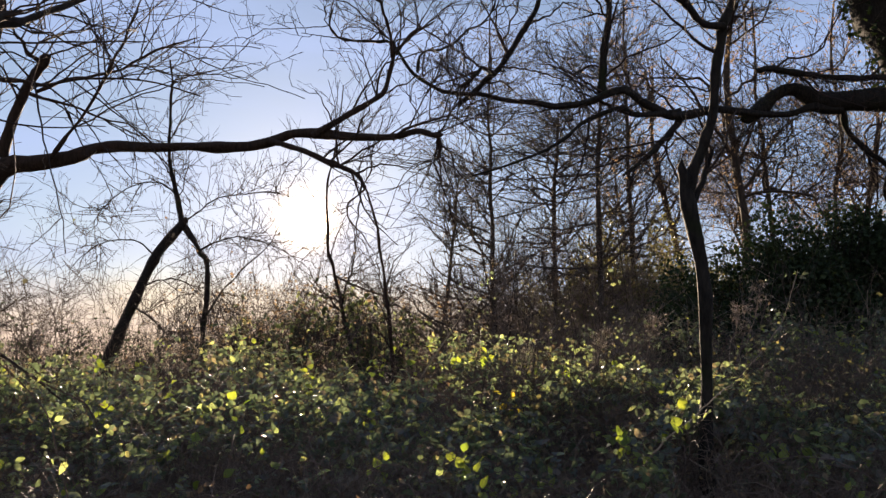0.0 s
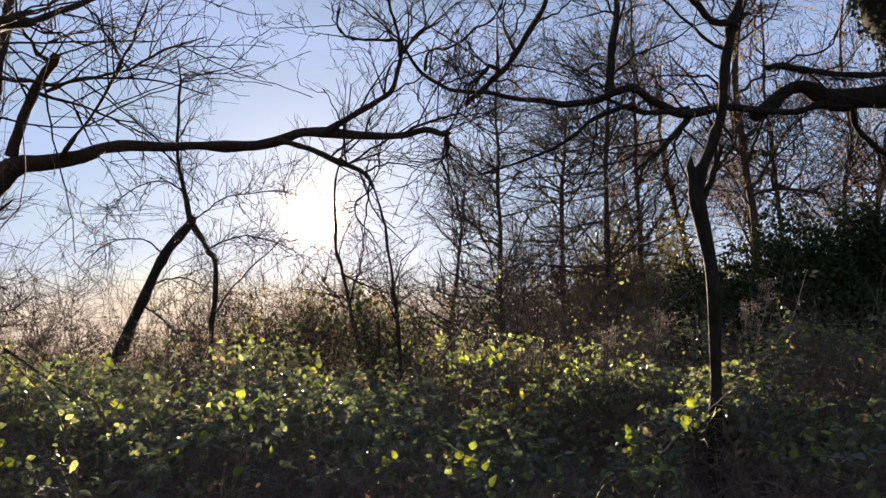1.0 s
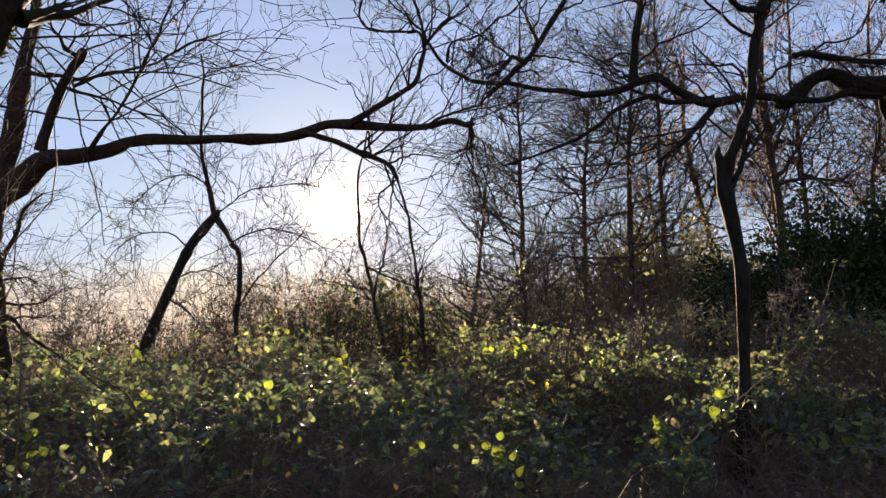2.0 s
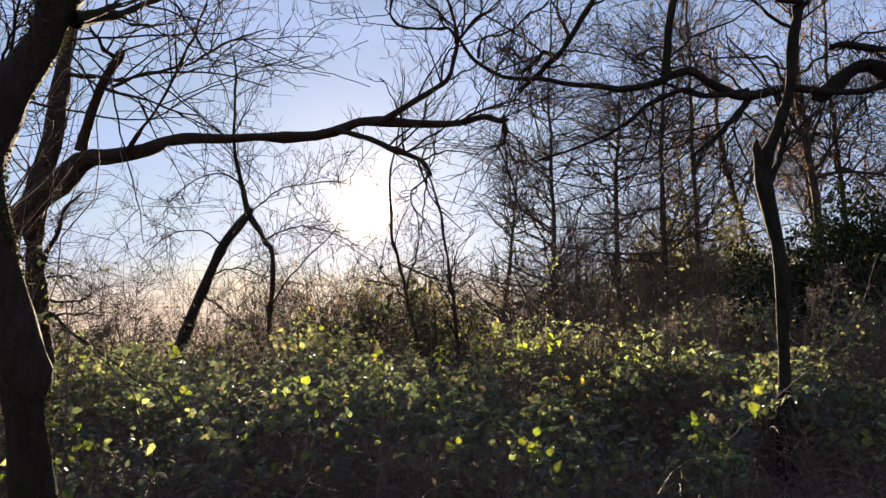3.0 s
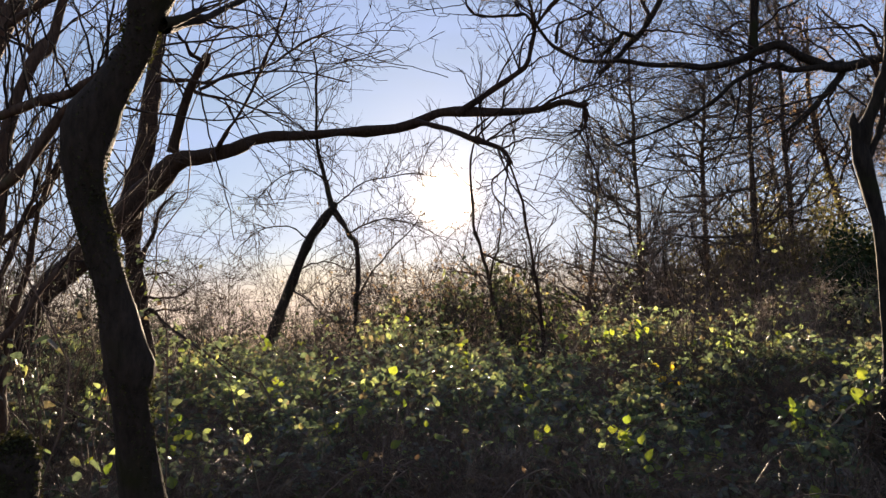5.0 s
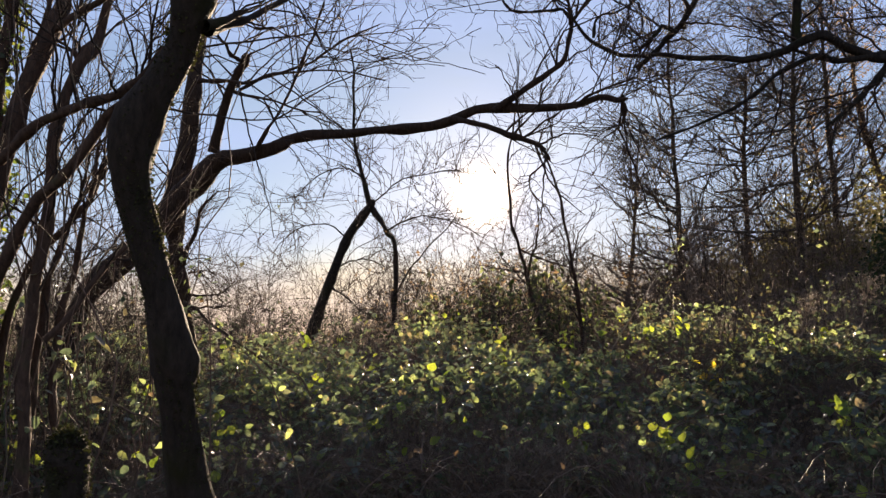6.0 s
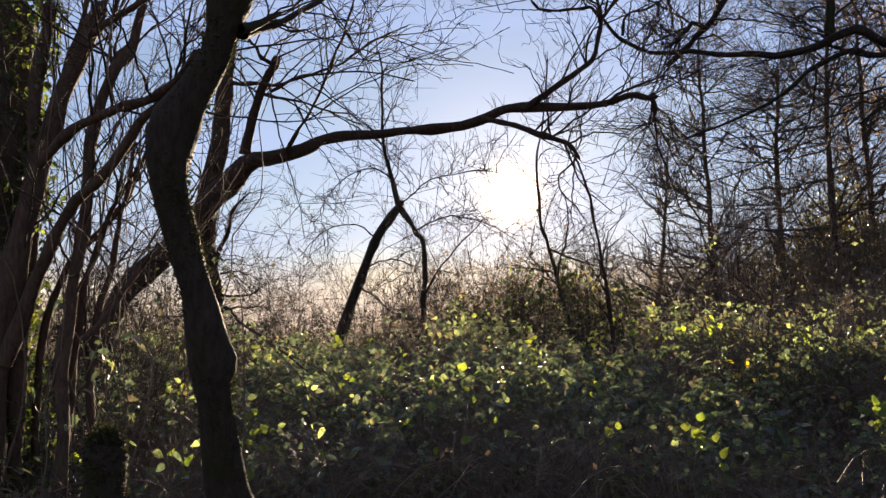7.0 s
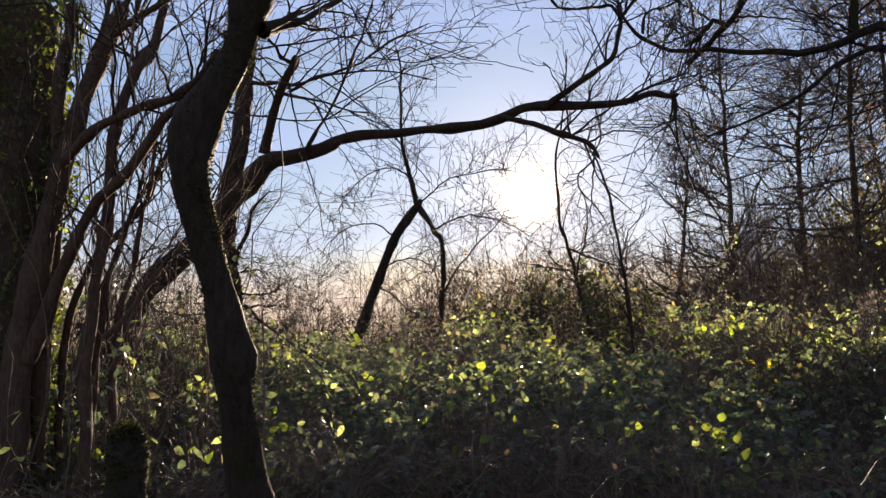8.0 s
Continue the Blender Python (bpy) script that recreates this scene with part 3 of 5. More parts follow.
limb(tangle, "stem", [(-3.042, 3.526, -0.05, 0.0432), (-3.042, 3.506, 0.694, 0.0386), (-3.043, 3.494, 1.115, 0.0353), (-3.038, 3.486, 1.487, 0.0321), (-3.023, 3.487, 1.747, 0.032), (-2.994, 3.499, 1.982, 0.0287), (-2.97, 3.506, 2.22, 0.0287), (-2.949, 3.512, 2.461, 0.0286), (-2.929, 3.516, 2.705, 0.0286), (-2.891, 3.534, 2.924, 0.0285), (-2.849, 3.555, 3.089, 0.0285), (-2.798, 3.582, 3.228, 0.0284), (-2.709, 3.636, 3.505, 0.022)])
limb(tangle, "broken_stem", [(-2.824, 3.552, 3.063, 0.0157), (-2.834, 3.544, 3.102, 0.0189), (-2.85, 3.532, 3.128, 0.0157), (-2.859, 3.525, 3.136, 0.0094)])
limb(tangle, "stem", [(-3.163, 3.402, 2.546, 0.0258), (-2.981, 3.34, 2.652, 0.0248), (-2.786, 3.285, 2.714, 0.0239), (-2.583, 3.233, 2.757, 0.023), (-2.372, 3.181, 2.755, 0.022), (-2.186, 3.106, 2.805, 0.0158), (-2.005, 3.024, 2.902, 0.0126)])
limb(tangle, "stem", [(-3.371, 3.483, 1.518, 0.0336), (-3.238, 3.456, 1.87, 0.0328), (-3.121, 3.413, 2.063, 0.0321), (-2.994, 3.377, 2.233, 0.0282), (-2.861, 3.344, 2.336, 0.0275), (-2.726, 3.312, 2.413, 0.0268), (-2.579, 3.285, 2.538, 0.0261), (-2.442, 3.249, 2.681, 0.0226), (-2.305, 3.21, 2.746, 0.0219), (-2.195, 3.152, 2.799, 0.016), (-2.095, 3.085, 2.868, 0.0104)])
limb(tangle, "stem", [(-3.485, 4.069, -0.05, 0.0291), (-3.485, 4.049, 0.558, 0.026), (-3.443, 4.018, 1.111, 0.0257), (-3.389, 3.998, 1.637, 0.0218), (-3.308, 3.999, 2.069, 0.018), (-3.198, 4.021, 2.371, 0.0143), (-3.084, 4.044, 2.573, 0.0141), (-2.981, 4.056, 2.774, 0.0105)])
limb(tangle, "stem", [(-3.51, 3.916, -0.05, 0.0244), (-3.51, 3.896, 0.589, 0.0218), (-3.519, 3.844, 1.318, 0.0217), (-3.465, 3.847, 1.768, 0.0216), (-3.371, 3.883, 2.061, 0.0178), (-3.248, 3.94, 2.228, 0.0177), (-3.109, 4.004, 2.431, 0.0141), (-3.004, 4.04, 2.635, 0.0105)])
limb(tangle, "stem", [(-3.171, 3.935, -0.05, 0.0235), (-3.171, 3.915, 0.692, 0.021), (-3.178, 3.868, 1.381, 0.0209), (-3.139, 3.856, 1.76, 0.0207), (-3.07, 3.867, 2.015, 0.0171), (-3.024, 3.86, 2.271, 0.0136), (-2.974, 3.856, 2.463, 0.0135), (-2.916, 3.857, 2.755, 0.0101)])
limb(tangle, "stem", [(-2.853, 3.402, 1.628, 0.0154), (-2.737, 3.46, 1.797, 0.0153), (-2.618, 3.517, 1.998, 0.0122), (-2.515, 3.557, 2.114, 0.0121), (-2.456, 3.566, 2.2, 0.009)])
limb(tangle, "stem", [(-3.544, 3.615, -0.05, 0.0353), (-3.544, 3.595, 0.739, 0.0315), (-3.519, 3.642, 1.516, 0.0281), (-3.48, 3.7, 2.34, 0.0247), (-3.438, 3.76, 2.81, 0.0212), (-3.379, 3.833, 3.234, 0.0177), (-3.337, 3.889, 3.529, 0.0142), (-3.316, 3.928, 3.757, 0.0143)])
twigs(tangle, [dict(per=6, length=(0.5, 1.6), n=10, wiggle=0.4, least=0.0042, lift=0.45, lo=0.3, most=0.007, angle=(20, 55)), dict(per=5, length=(0.3, 0.9), n=7, wiggle=0.5, least=0.0028, lift=0.25), dict(per=2, length=(0.1, 0.4), n=4, wiggle=0.5, least=0.002)], twig_bark, split=True)


def climbers(plant, count, seed):
    """Long thin climbing stems that hang and rise round the old stems."""
    rng = np.random.default_rng(seed)
    a, r = np.radians(rng.uniform(-47, -33, count)), rng.uniform(4.4, 5.8, count)
    n = 16
    z = np.linspace(0, 1, n)[None] * rng.uniform(2.0, 5.0, count)[:, None]
    foot = np.stack([r * np.sin(a), r * np.cos(a)], -1)
    wob = np.cumsum(rng.normal(0, 0.06, (count, n, 2)), 1) + rng.normal(0, 0.10, (count, 1, 2)) * z[..., None]
    paths = np.concatenate([foot[:, None] + wob, z[..., None]], -1)
    rad = rng.uniform(0.002, 0.006, count)[:, None] * np.linspace(1, 0.6, n)
    v, f = tube_arrays(paths, rad, 5)
    part("climber_tangle", v, f, cane_skin, plant.root, "long reddish climbing stems", "stuff")
    p = along_lines(rng, paths, 240, 0.10, 0.45) + rng.normal(0, 0.04, (240, 3))
    v, f = leaf_arrays(rng, p, (0.04, 0.09))
    part("foliage", v, f, bramble_leaf, plant.root, "scattered green and yellow leaves", "stuff")


def ivy_sleeve(plant, line, count, wide, seed, size=(0.025, 0.055), mat=None):
    """Ivy leaves standing off a stem."""
    rng = np.random.default_rng(seed)
    q = plant.lines[line]
    p = along_lines(rng, q[None, :, :3], count, 0, 1)
    way = unit(rng.normal(0, 1, (count, 3)) * (1, 1, 0.2))
    clump = 1 + 0.5 * np.sin(p[:, 2] * 5 + 3 * way[:, 0])
    p = p + way * (q[:, 3].mean() + wide * rng.uniform(0.1, 1, count) * clump)[:, None]
    v, f = leaf_arrays(rng, p, size, up=0.2)
    part("ivy", v, f, mat or ivy_near, plant.root, "dark ivy leaves", "stuff")


climbers(tangle, 54, 131)
ivy_sleeve(tangle, 0, 5500, 0.12, 132)
ivy_sleeve(tangle, 2, 350, 0.05, 133)

# ---- the broken leaning tree ----
lean = Plant("broken_tree", (-9.6, 17.5, 0), "leaning tree trunk snapped off, with thin upright shoots", "tree", bark_grey, 14)
limb(lean, "trunk", [(-8.57, 19.40, -0.05, 0.194), (-8.47, 19.36, 0.46, 0.173), (-8.16, 19.24, 1.25, 0.146), (-7.84, 19.13, 2.01, 0.133), (-7.54, 19.03, 2.68, 0.120), (-7.21, 18.94, 3.35, 0.120), (-6.89, 18.84, 4.02, 0.113), (-6.60, 18.78, 4.44, 0.113), (-6.31, 18.73, 4.79, 0.100), (-6.10, 18.69, 5.01, 0.080), (-6.04, 18.68, 5.09, 0.040)], crook=1.8)
limb(lean, "shoot", [(-6.19, 18.71, 4.90, 0.066), (-6.31, 18.59, 5.71, 0.053), (-6.45, 18.49, 6.37, 0.040), (-6.49, 18.38, 7.16, 0.033), (-6.41, 18.24, 8.08, 0.027), (-6.44, 18.14, 8.80, 0.020)], crook=1.8)
limb(lean, "shoot", [(-6.14, 18.71, 4.90, 0.073), (-5.77, 18.70, 4.38, 0.060), (-5.55, 18.69, 3.91, 0.059), (-5.56, 18.73, 3.06, 0.059), (-5.57, 18.76, 2.28, 0.059), (-5.57, 18.85, 1.12, 0.065), (-5.57, 18.93, -0.03, 0.071)], crook=1.8)
limb(lean, "shoot", [(-6.16, 18.70, 4.98, 0.023), (-5.73, 18.47, 5.20, 0.017), (-5.21, 18.22, 5.47, 0.014), (-4.58, 18.02, 5.51, 0.012), (-3.95, 17.81, 5.53, 0.010), (-3.22, 17.64, 5.34, 0.006)], crook=1.8)
limb(lean, "shoot", [(-6.29, 18.60, 5.65, 0.023), (-6.62, 18.47, 5.88, 0.017), (-7.04, 18.37, 5.87, 0.014), (-7.46, 18.30, 5.65, 0.012), (-7.82, 18.25, 5.30, 0.010), (-8.03, 18.20, 4.91, 0.006)], crook=1.8)
limb(lean, "shoot", [(-5.68, 18.50, 4.29, 0.021), (-5.20, 18.33, 4.48, 0.017), (-4.71, 18.18, 4.56, 0.014), (-4.17, 18.05, 4.44, 0.012), (-3.63, 17.95, 4.20, 0.010), (-3.10, 17.86, 3.87, 0.006)], crook=1.8)
limb(lean, "shoot", [(-5.52, 18.62, 2.79, 0.023), (-5.13, 18.44, 3.30, 0.019), (-4.74, 18.29, 3.67, 0.017), (-4.36, 18.14, 4.01, 0.014), (-4.02, 18.00, 4.27, 0.011), (-3.72, 17.84, 4.70, 0.009), (-3.47, 17.65, 5.24, 0.006)], crook=1.8)
limb(lean, "shoot", [(-6.79, 18.81, 4.20, 0.021), (-7.19, 18.87, 4.52, 0.017), (-7.67, 18.95, 4.62, 0.015), (-8.18, 19.06, 4.55, 0.012), (-8.63, 19.20, 4.33, 0.010), (-9.09, 19.35, 3.94, 0.007)], crook=1.8)
limb(lean, "shoot", [(-7.42, 18.98, 3.09, 0.024), (-6.92, 18.89, 2.81, 0.020), (-6.41, 18.83, 2.39, 0.017), (-5.88, 18.73, 2.20, 0.014), (-5.36, 18.60, 2.25, 0.010)], crook=1.8)
limb(lean, "shoot", [(-7.22, 18.92, 3.45, 0.023), (-6.60, 18.73, 3.64, 0.018), (-6.02, 18.57, 3.57, 0.014), (-5.64, 18.45, 3.27, 0.010)], crook=1.8)
twigs(lean, [dict(per=7, length=(0.9, 2.4), n=10, wiggle=0.42, least=0.010, lift=0.25, lo=0.1, most=0.015), dict(per=5, length=(0.5, 1.3), n=7, wiggle=0.42, least=0.0075, lift=0.15), dict(per=3, length=(0.25, 0.6), n=4, wiggle=0.45, least=0.0055)], twig_bark, [1, 2, 3, 4, 5, 6, 7, 8, 9], split=True)

# ---- saplings against the sun ----
sap1 = Plant("sapling", (-1.25, 11.9, 0), "thin leafless sapling standing in scrub", "sapling", bark_brown, 15, "saplings in the scrub")
limb(sap1, "stem", [(-1.21, 12.34, -0.05, 0.037), (-1.23, 12.31, 0.37, 0.033), (-1.38, 12.11, 1.70, 0.031), (-1.53, 11.99, 2.53, 0.029), (-1.64, 11.92, 3.03, 0.021), (-1.73, 11.86, 3.44, 0.019), (-1.74, 11.73, 4.28, 0.016), (-1.64, 11.67, 4.73, 0.012), (-1.55, 11.58, 5.31, 0.009), (-1.50, 11.52, 5.77, 0.007)])
limb(sap1, "stem", [(-1.63, 11.93, 2.95, 0.016), (-1.35, 11.95, 2.82, 0.014), (-1.06, 11.96, 2.71, 0.012), (-0.72, 11.98, 2.61, 0.007)])
twigs(sap1, [dict(per=14, length=(0.5, 1.4), n=8, wiggle=0.5, least=0.006, lift=0.3), dict(per=6, length=(0.3, 0.8), n=6, wiggle=0.5, least=0.004), dict(per=3, length=(0.15, 0.4), n=5, least=0.003)], twig_bark)
sap2 = Plant("sapling", (-0.6, 10.4, 0), "thin kinked sapling standing in scrub", "sapling", bark_brown, 16, "saplings in the scrub")
limb(sap2, "stem", [(-0.63, 10.82, -0.05, 0.028), (-0.64, 10.77, 0.52, 0.025), (-0.68, 10.61, 1.61, 0.022), (-0.72, 10.53, 2.19, 0.021), (-0.78, 10.45, 2.70, 0.019), (-0.86, 10.37, 3.29, 0.017), (-0.92, 10.32, 3.58, 0.014), (-1.03, 10.27, 3.90, 0.014), (-1.11, 10.24, 4.12, 0.010), (-1.06, 10.22, 4.30, 0.008)])
limb(sap2, "stem", [(-1.03, 10.27, 3.90, 0.012), (-1.18, 10.29, 3.78, 0.012), (-1.27, 10.31, 3.69, 0.010), (-1.23, 10.33, 3.50, 0.010), (-1.07, 10.36, 3.32, 0.008), (-0.96, 10.39, 3.14, 0.006)])
limb(sap2, "stem", [(-1.07, 10.27, 3.94, 0.008), (-0.95, 10.21, 4.15, 0.008), (-0.97, 10.15, 4.44, 0.008), (-1.06, 10.08, 4.68, 0.006), (-1.02, 10.02, 4.93, 0.004)])
twigs(sap2, [dict(per=12, length=(0.4, 1.1), n=8, wiggle=0.5, least=0.005, lift=0.3), dict(per=5, length=(0.3, 0.7), n=6, wiggle=0.5, least=0.0035)], twig_bark)

# ---- the big tree whose limbs hang over the thicket ----
right = Plant("oak_tree", (8.2, 12.6, 0), "big bare oak with heavy level limbs", "tree", bark_grey, 17)
limb(right, "trunk", [(8.12, 13.62, -1.57, 0.819), (8.08, 13.22, 1.14, 0.751), (8.14, 12.89, 3.39, 0.682), (7.96, 12.63, 5.19, 0.573), (7.57, 12.43, 6.54, 0.500), (7.10, 12.30, 7.44, 0.482), (6.79, 12.22, 7.98, 0.464), (6.34, 12.03, 9.24, 0.409)])
limb(right, "branch", [(7.78, 12.52, 5.91, 0.200), (7.13, 12.52, 5.89, 0.164), (6.60, 12.53, 5.87, 0.164), (6.10, 12.53, 5.85, 0.164), (5.83, 12.51, 5.97, 0.127), (5.58, 12.50, 6.05, 0.096), (5.34, 12.51, 5.97, 0.109), (5.11, 12.54, 5.77, 0.118), (4.89, 12.56, 5.62, 0.109), (4.73, 12.57, 5.54, 0.068)], crook=2.2)
limb(right, "branch", [(6.37, 12.44, 5.73, 0.068), (5.96, 12.46, 5.67, 0.061), (5.56, 12.47, 5.63, 0.054), (4.93, 12.48, 5.58, 0.051), (4.39, 12.48, 5.62, 0.061), (3.76, 12.49, 5.57, 0.075), (3.31, 12.48, 5.74, 0.068), (2.95, 12.45, 5.92, 0.061), (2.59, 12.46, 5.94, 0.061), (2.22, 12.48, 5.84, 0.054), (1.59, 12.49, 5.82, 0.041), (1.05, 12.50, 5.76, 0.041), (0.41, 12.49, 5.89, 0.034), (-0.13, 12.46, 6.11, 0.031), (-0.45, 12.44, 6.31, 0.027), (-0.72, 12.39, 6.63, 0.024), (-0.82, 12.37, 6.83, 0.017)], crook=3.2)
limb(right, "branch", [(3.78, 12.56, 5.58, 0.053), (3.12, 12.49, 5.58, 0.042), (2.75, 12.41, 5.64, 0.039), (2.28, 12.36, 5.48, 0.032), (1.91, 12.33, 5.16, 0.029), (1.55, 12.29, 4.93, 0.025), (1.01, 12.26, 4.69, 0.019), (0.39, 12.22, 4.47, 0.012)], crook=3.2)
limb(right, "branch", [(3.82, 12.57, 5.56, 0.064), (3.64, 12.51, 5.26, 0.050), (3.36, 12.45, 4.99, 0.040), (3.07, 12.37, 4.78, 0.027), (2.78, 12.31, 4.57, 0.018)], crook=3.2)
limb(right, "branch", [(2.56, 12.51, 5.94, 0.073), (2.61, 12.47, 6.57, 0.059), (2.68, 12.43, 7.14, 0.050), (2.63, 12.43, 7.52, 0.041), (2.55, 12.39, 8.09, 0.032)], crook=3.2)
limb(right, "branch", [(0.23, 12.52, 5.82, 0.041), (0.59, 12.43, 6.09, 0.041), (0.79, 12.36, 6.27, 0.045), (1.09, 12.25, 6.68, 0.040), (1.44, 12.13, 7.15, 0.040), (1.55, 12.02, 7.52, 0.036), (1.61, 11.91, 7.94, 0.027)], crook=3.2)
limb(right, "branch", [(0.78, 12.17, 6.18, 0.040), (0.58, 12.09, 6.21, 0.035), (0.36, 12.05, 6.05, 0.026), (0.14, 12.01, 5.87, 0.017)], crook=3.2)
limb(right, "branch", [(4.94, 12.06, 6.25, 0.031), (5.19, 12.13, 6.21, 0.049), (5.66, 12.20, 6.15, 0.045), (6.22, 12.26, 6.18, 0.045), (7.04, 12.32, 6.14, 0.049), (7.72, 12.39, 6.10, 0.059)], crook=3.2)
limb(right, "branch", [(6.42, 12.54, 5.73, 0.055), (6.60, 12.69, 5.40, 0.046), (6.93, 12.83, 5.14, 0.042), (7.19, 12.98, 4.86, 0.037), (7.34, 13.14, 4.46, 0.033), (7.60, 13.32, 3.92, 0.024)], crook=3.2)
limb(right, "branch", [(-0.71, 12.21, 6.53, 0.027), (-0.93, 12.09, 6.70, 0.022), (-1.27, 11.99, 6.64, 0.022), (-1.61, 11.89, 6.64, 0.017), (-1.75, 11.77, 6.81, 0.017), (-1.71, 11.63, 7.07, 0.013)], crook=3.2)
limb(right, "branch", [(-0.44, 12.26, 6.24, 0.027), (-0.35, 12.11, 6.44, 0.018), (-0.04, 11.97, 6.52, 0.018), (0.40, 11.83, 6.69, 0.017), (0.74, 11.66, 6.98, 0.013), (0.82, 11.49, 7.35, 0.013)], crook=3.2)
twigs(right, [dict(per=8, length=(0.9, 2.4), n=14, wiggle=0.75, least=0.010, lift=0.0, most=0.02, angle=(20, 65)), dict(per=4, length=(0.4, 1.2), n=8, wiggle=0.7, least=0.0065, most=0.010), dict(per=3, length=(0.2, 0.7), n=6, wiggle=0.6, least=0.005), dict(per=2, length=(0.08, 0.25), n=3, wiggle=0.4, least=0.0045)], twig_bark, list(range(2, 12)), split=True)

# dark leaves added on the oak trunk to dull its sunlit edge
ivy_sleeve(right, 0, 3000, 0.10, 173, (0.06, 0.11), ivy_leaf)
moss_tufts(right, 0, 7000, (0.02, 0.055), 171)
moss_tufts(right, 1, 2500, (0.012, 0.03), 172)

# ---- the thin tree in the brambles ----
thin = Plant("thin_tree", (1.85, 5.3, 0), "thin upright forked tree standing in brambles", "tree", bark_grey, 18)
limb(thin, "trunk", [(1.83, 5.98, -0.53, 0.067), (1.82, 5.84, 0.40, 0.061), (1.82, 5.80, 0.70, 0.055), (1.82, 5.75, 1.02, 0.047), (1.82, 5.69, 1.41, 0.043), (1.81, 5.64, 1.80, 0.043), (1.80, 5.59, 2.11, 0.045), (1.77, 5.55, 2.38, 0.047), (1.71, 5.52, 2.61, 0.051), (1.69, 5.49, 2.79, 0.051), (1.66, 5.47, 2.91, 0.035), (1.64, 5.46, 2.98, 0.022), (1.64, 5.45, 3.04, 0.010)])
limb(thin, "branch", [(1.68, 5.49, 2.79, 0.047), (1.74, 5.45, 2.97, 0.041), (1.80, 5.42, 3.11, 0.037), (1.84, 5.38, 3.28, 0.033), (1.86, 5.34, 3.53, 0.031), (1.88, 5.30, 3.71, 0.031), (1.91, 5.26, 3.90, 0.035), (1.96, 5.23, 4.05, 0.029), (2.00, 5.18, 4.27, 0.025), (1.99, 5.12, 4.61, 0.019)])
limb(thin, "branch", [(1.90, 5.23, 3.90, 0.027), (1.74, 5.18, 3.90, 0.023), (1.63, 5.11, 3.98, 0.023), (1.52, 5.05, 4.04, 0.021), (1.40, 4.98, 4.21, 0.017)])
limb(thin, "branch", [(1.71, 5.50, 2.74, 0.027), (1.80, 5.51, 2.88, 0.020), (1.85, 5.52, 3.03, 0.018), (1.89, 5.54, 3.13, 0.010)])
twigs(thin, [dict(per=7, length=(0.3, 1.0), n=8, wiggle=0.5, least=0.0035, lo=0.4), dict(per=5, length=(0.2, 0.5), n=6, wiggle=0.5, least=0.0025)], twig_bark, [1, 2, 3], split=True)

# ---- trees further back ----
back1 = Plant("tree", (7.4, 18.5, 0), "bare slender tree in the back of the wood", "tree", bark_far, 19, "bare trees further back")
limb(back1, "trunk", [(7.24, 19.40, -0.05, 0.123), (7.22, 19.31, 0.93, 0.110), (7.13, 18.79, 4.48, 0.090), (6.96, 18.60, 5.80, 0.085), (6.82, 18.44, 6.85, 0.090), (6.72, 18.34, 7.58, 0.080), (6.64, 18.19, 8.56, 0.065), (6.75, 18.06, 9.48, 0.050), (6.73, 17.85, 10.93, 0.035)])
limb(back1, "branch", [(7.00, 18.62, 5.67, 0.045), (7.31, 18.56, 6.06, 0.040), (7.58, 18.48, 6.59, 0.030), (7.98, 18.40, 7.18, 0.025), (8.44, 18.35, 7.51, 0.015)])
back2 = Plant("tree", (8.9, 20.5, 0), "bare slender tree in the back of the wood", "tree", bark_far, 20, "bare trees further back")
limb(back2, "trunk", [(8.74, 21.42, -0.05, 0.081), (8.72, 21.35, 0.86, 0.072), (8.53, 20.71, 5.22, 0.057), (8.39, 20.54, 6.39, 0.057), (8.30, 20.41, 7.26, 0.046), (8.16, 20.26, 8.28, 0.041), (8.09, 20.07, 9.58, 0.031), (8.02, 19.85, 11.04, 0.021)])
limb(back2, "branch", [(8.44, 20.56, 6.24, 0.041), (8.81, 20.58, 6.09, 0.036), (9.18, 20.63, 5.77, 0.031), (9.62, 20.69, 5.33, 0.026)])
back3 = Plant("tree", (11.0, 21.5, 0), "bare slender tree in the back of the wood", "tree", bark_far, 21, "bare trees further back")
limb(back3, "trunk", [(11.01, 22.44, -0.05, 0.084), (10.98, 22.37, 0.82, 0.075), (10.69, 21.70, 5.39, 0.059), (10.66, 21.54, 6.45, 0.054), (10.85, 21.41, 7.37, 0.043), (10.78, 21.25, 8.43, 0.043), (10.55, 21.03, 9.96, 0.032), (10.63, 20.80, 11.48, 0.022)])
back4 = Plant("tree", (5.4, 22.5, 0), "bare slender tree in the back of the wood", "tree", bark_far, 22, "bare trees further back")
limb(back4, "trunk", [(5.37, 23.44, -0.05, 0.097), (5.36, 23.37, 0.80, 0.087), (5.35, 22.79, 4.78, 0.072), (5.26, 22.44, 7.17, 0.058), (5.20, 22.16, 9.08, 0.043), (5.14, 21.88, 10.99, 0.029), (5.08, 21.64, 12.59, 0.019)])
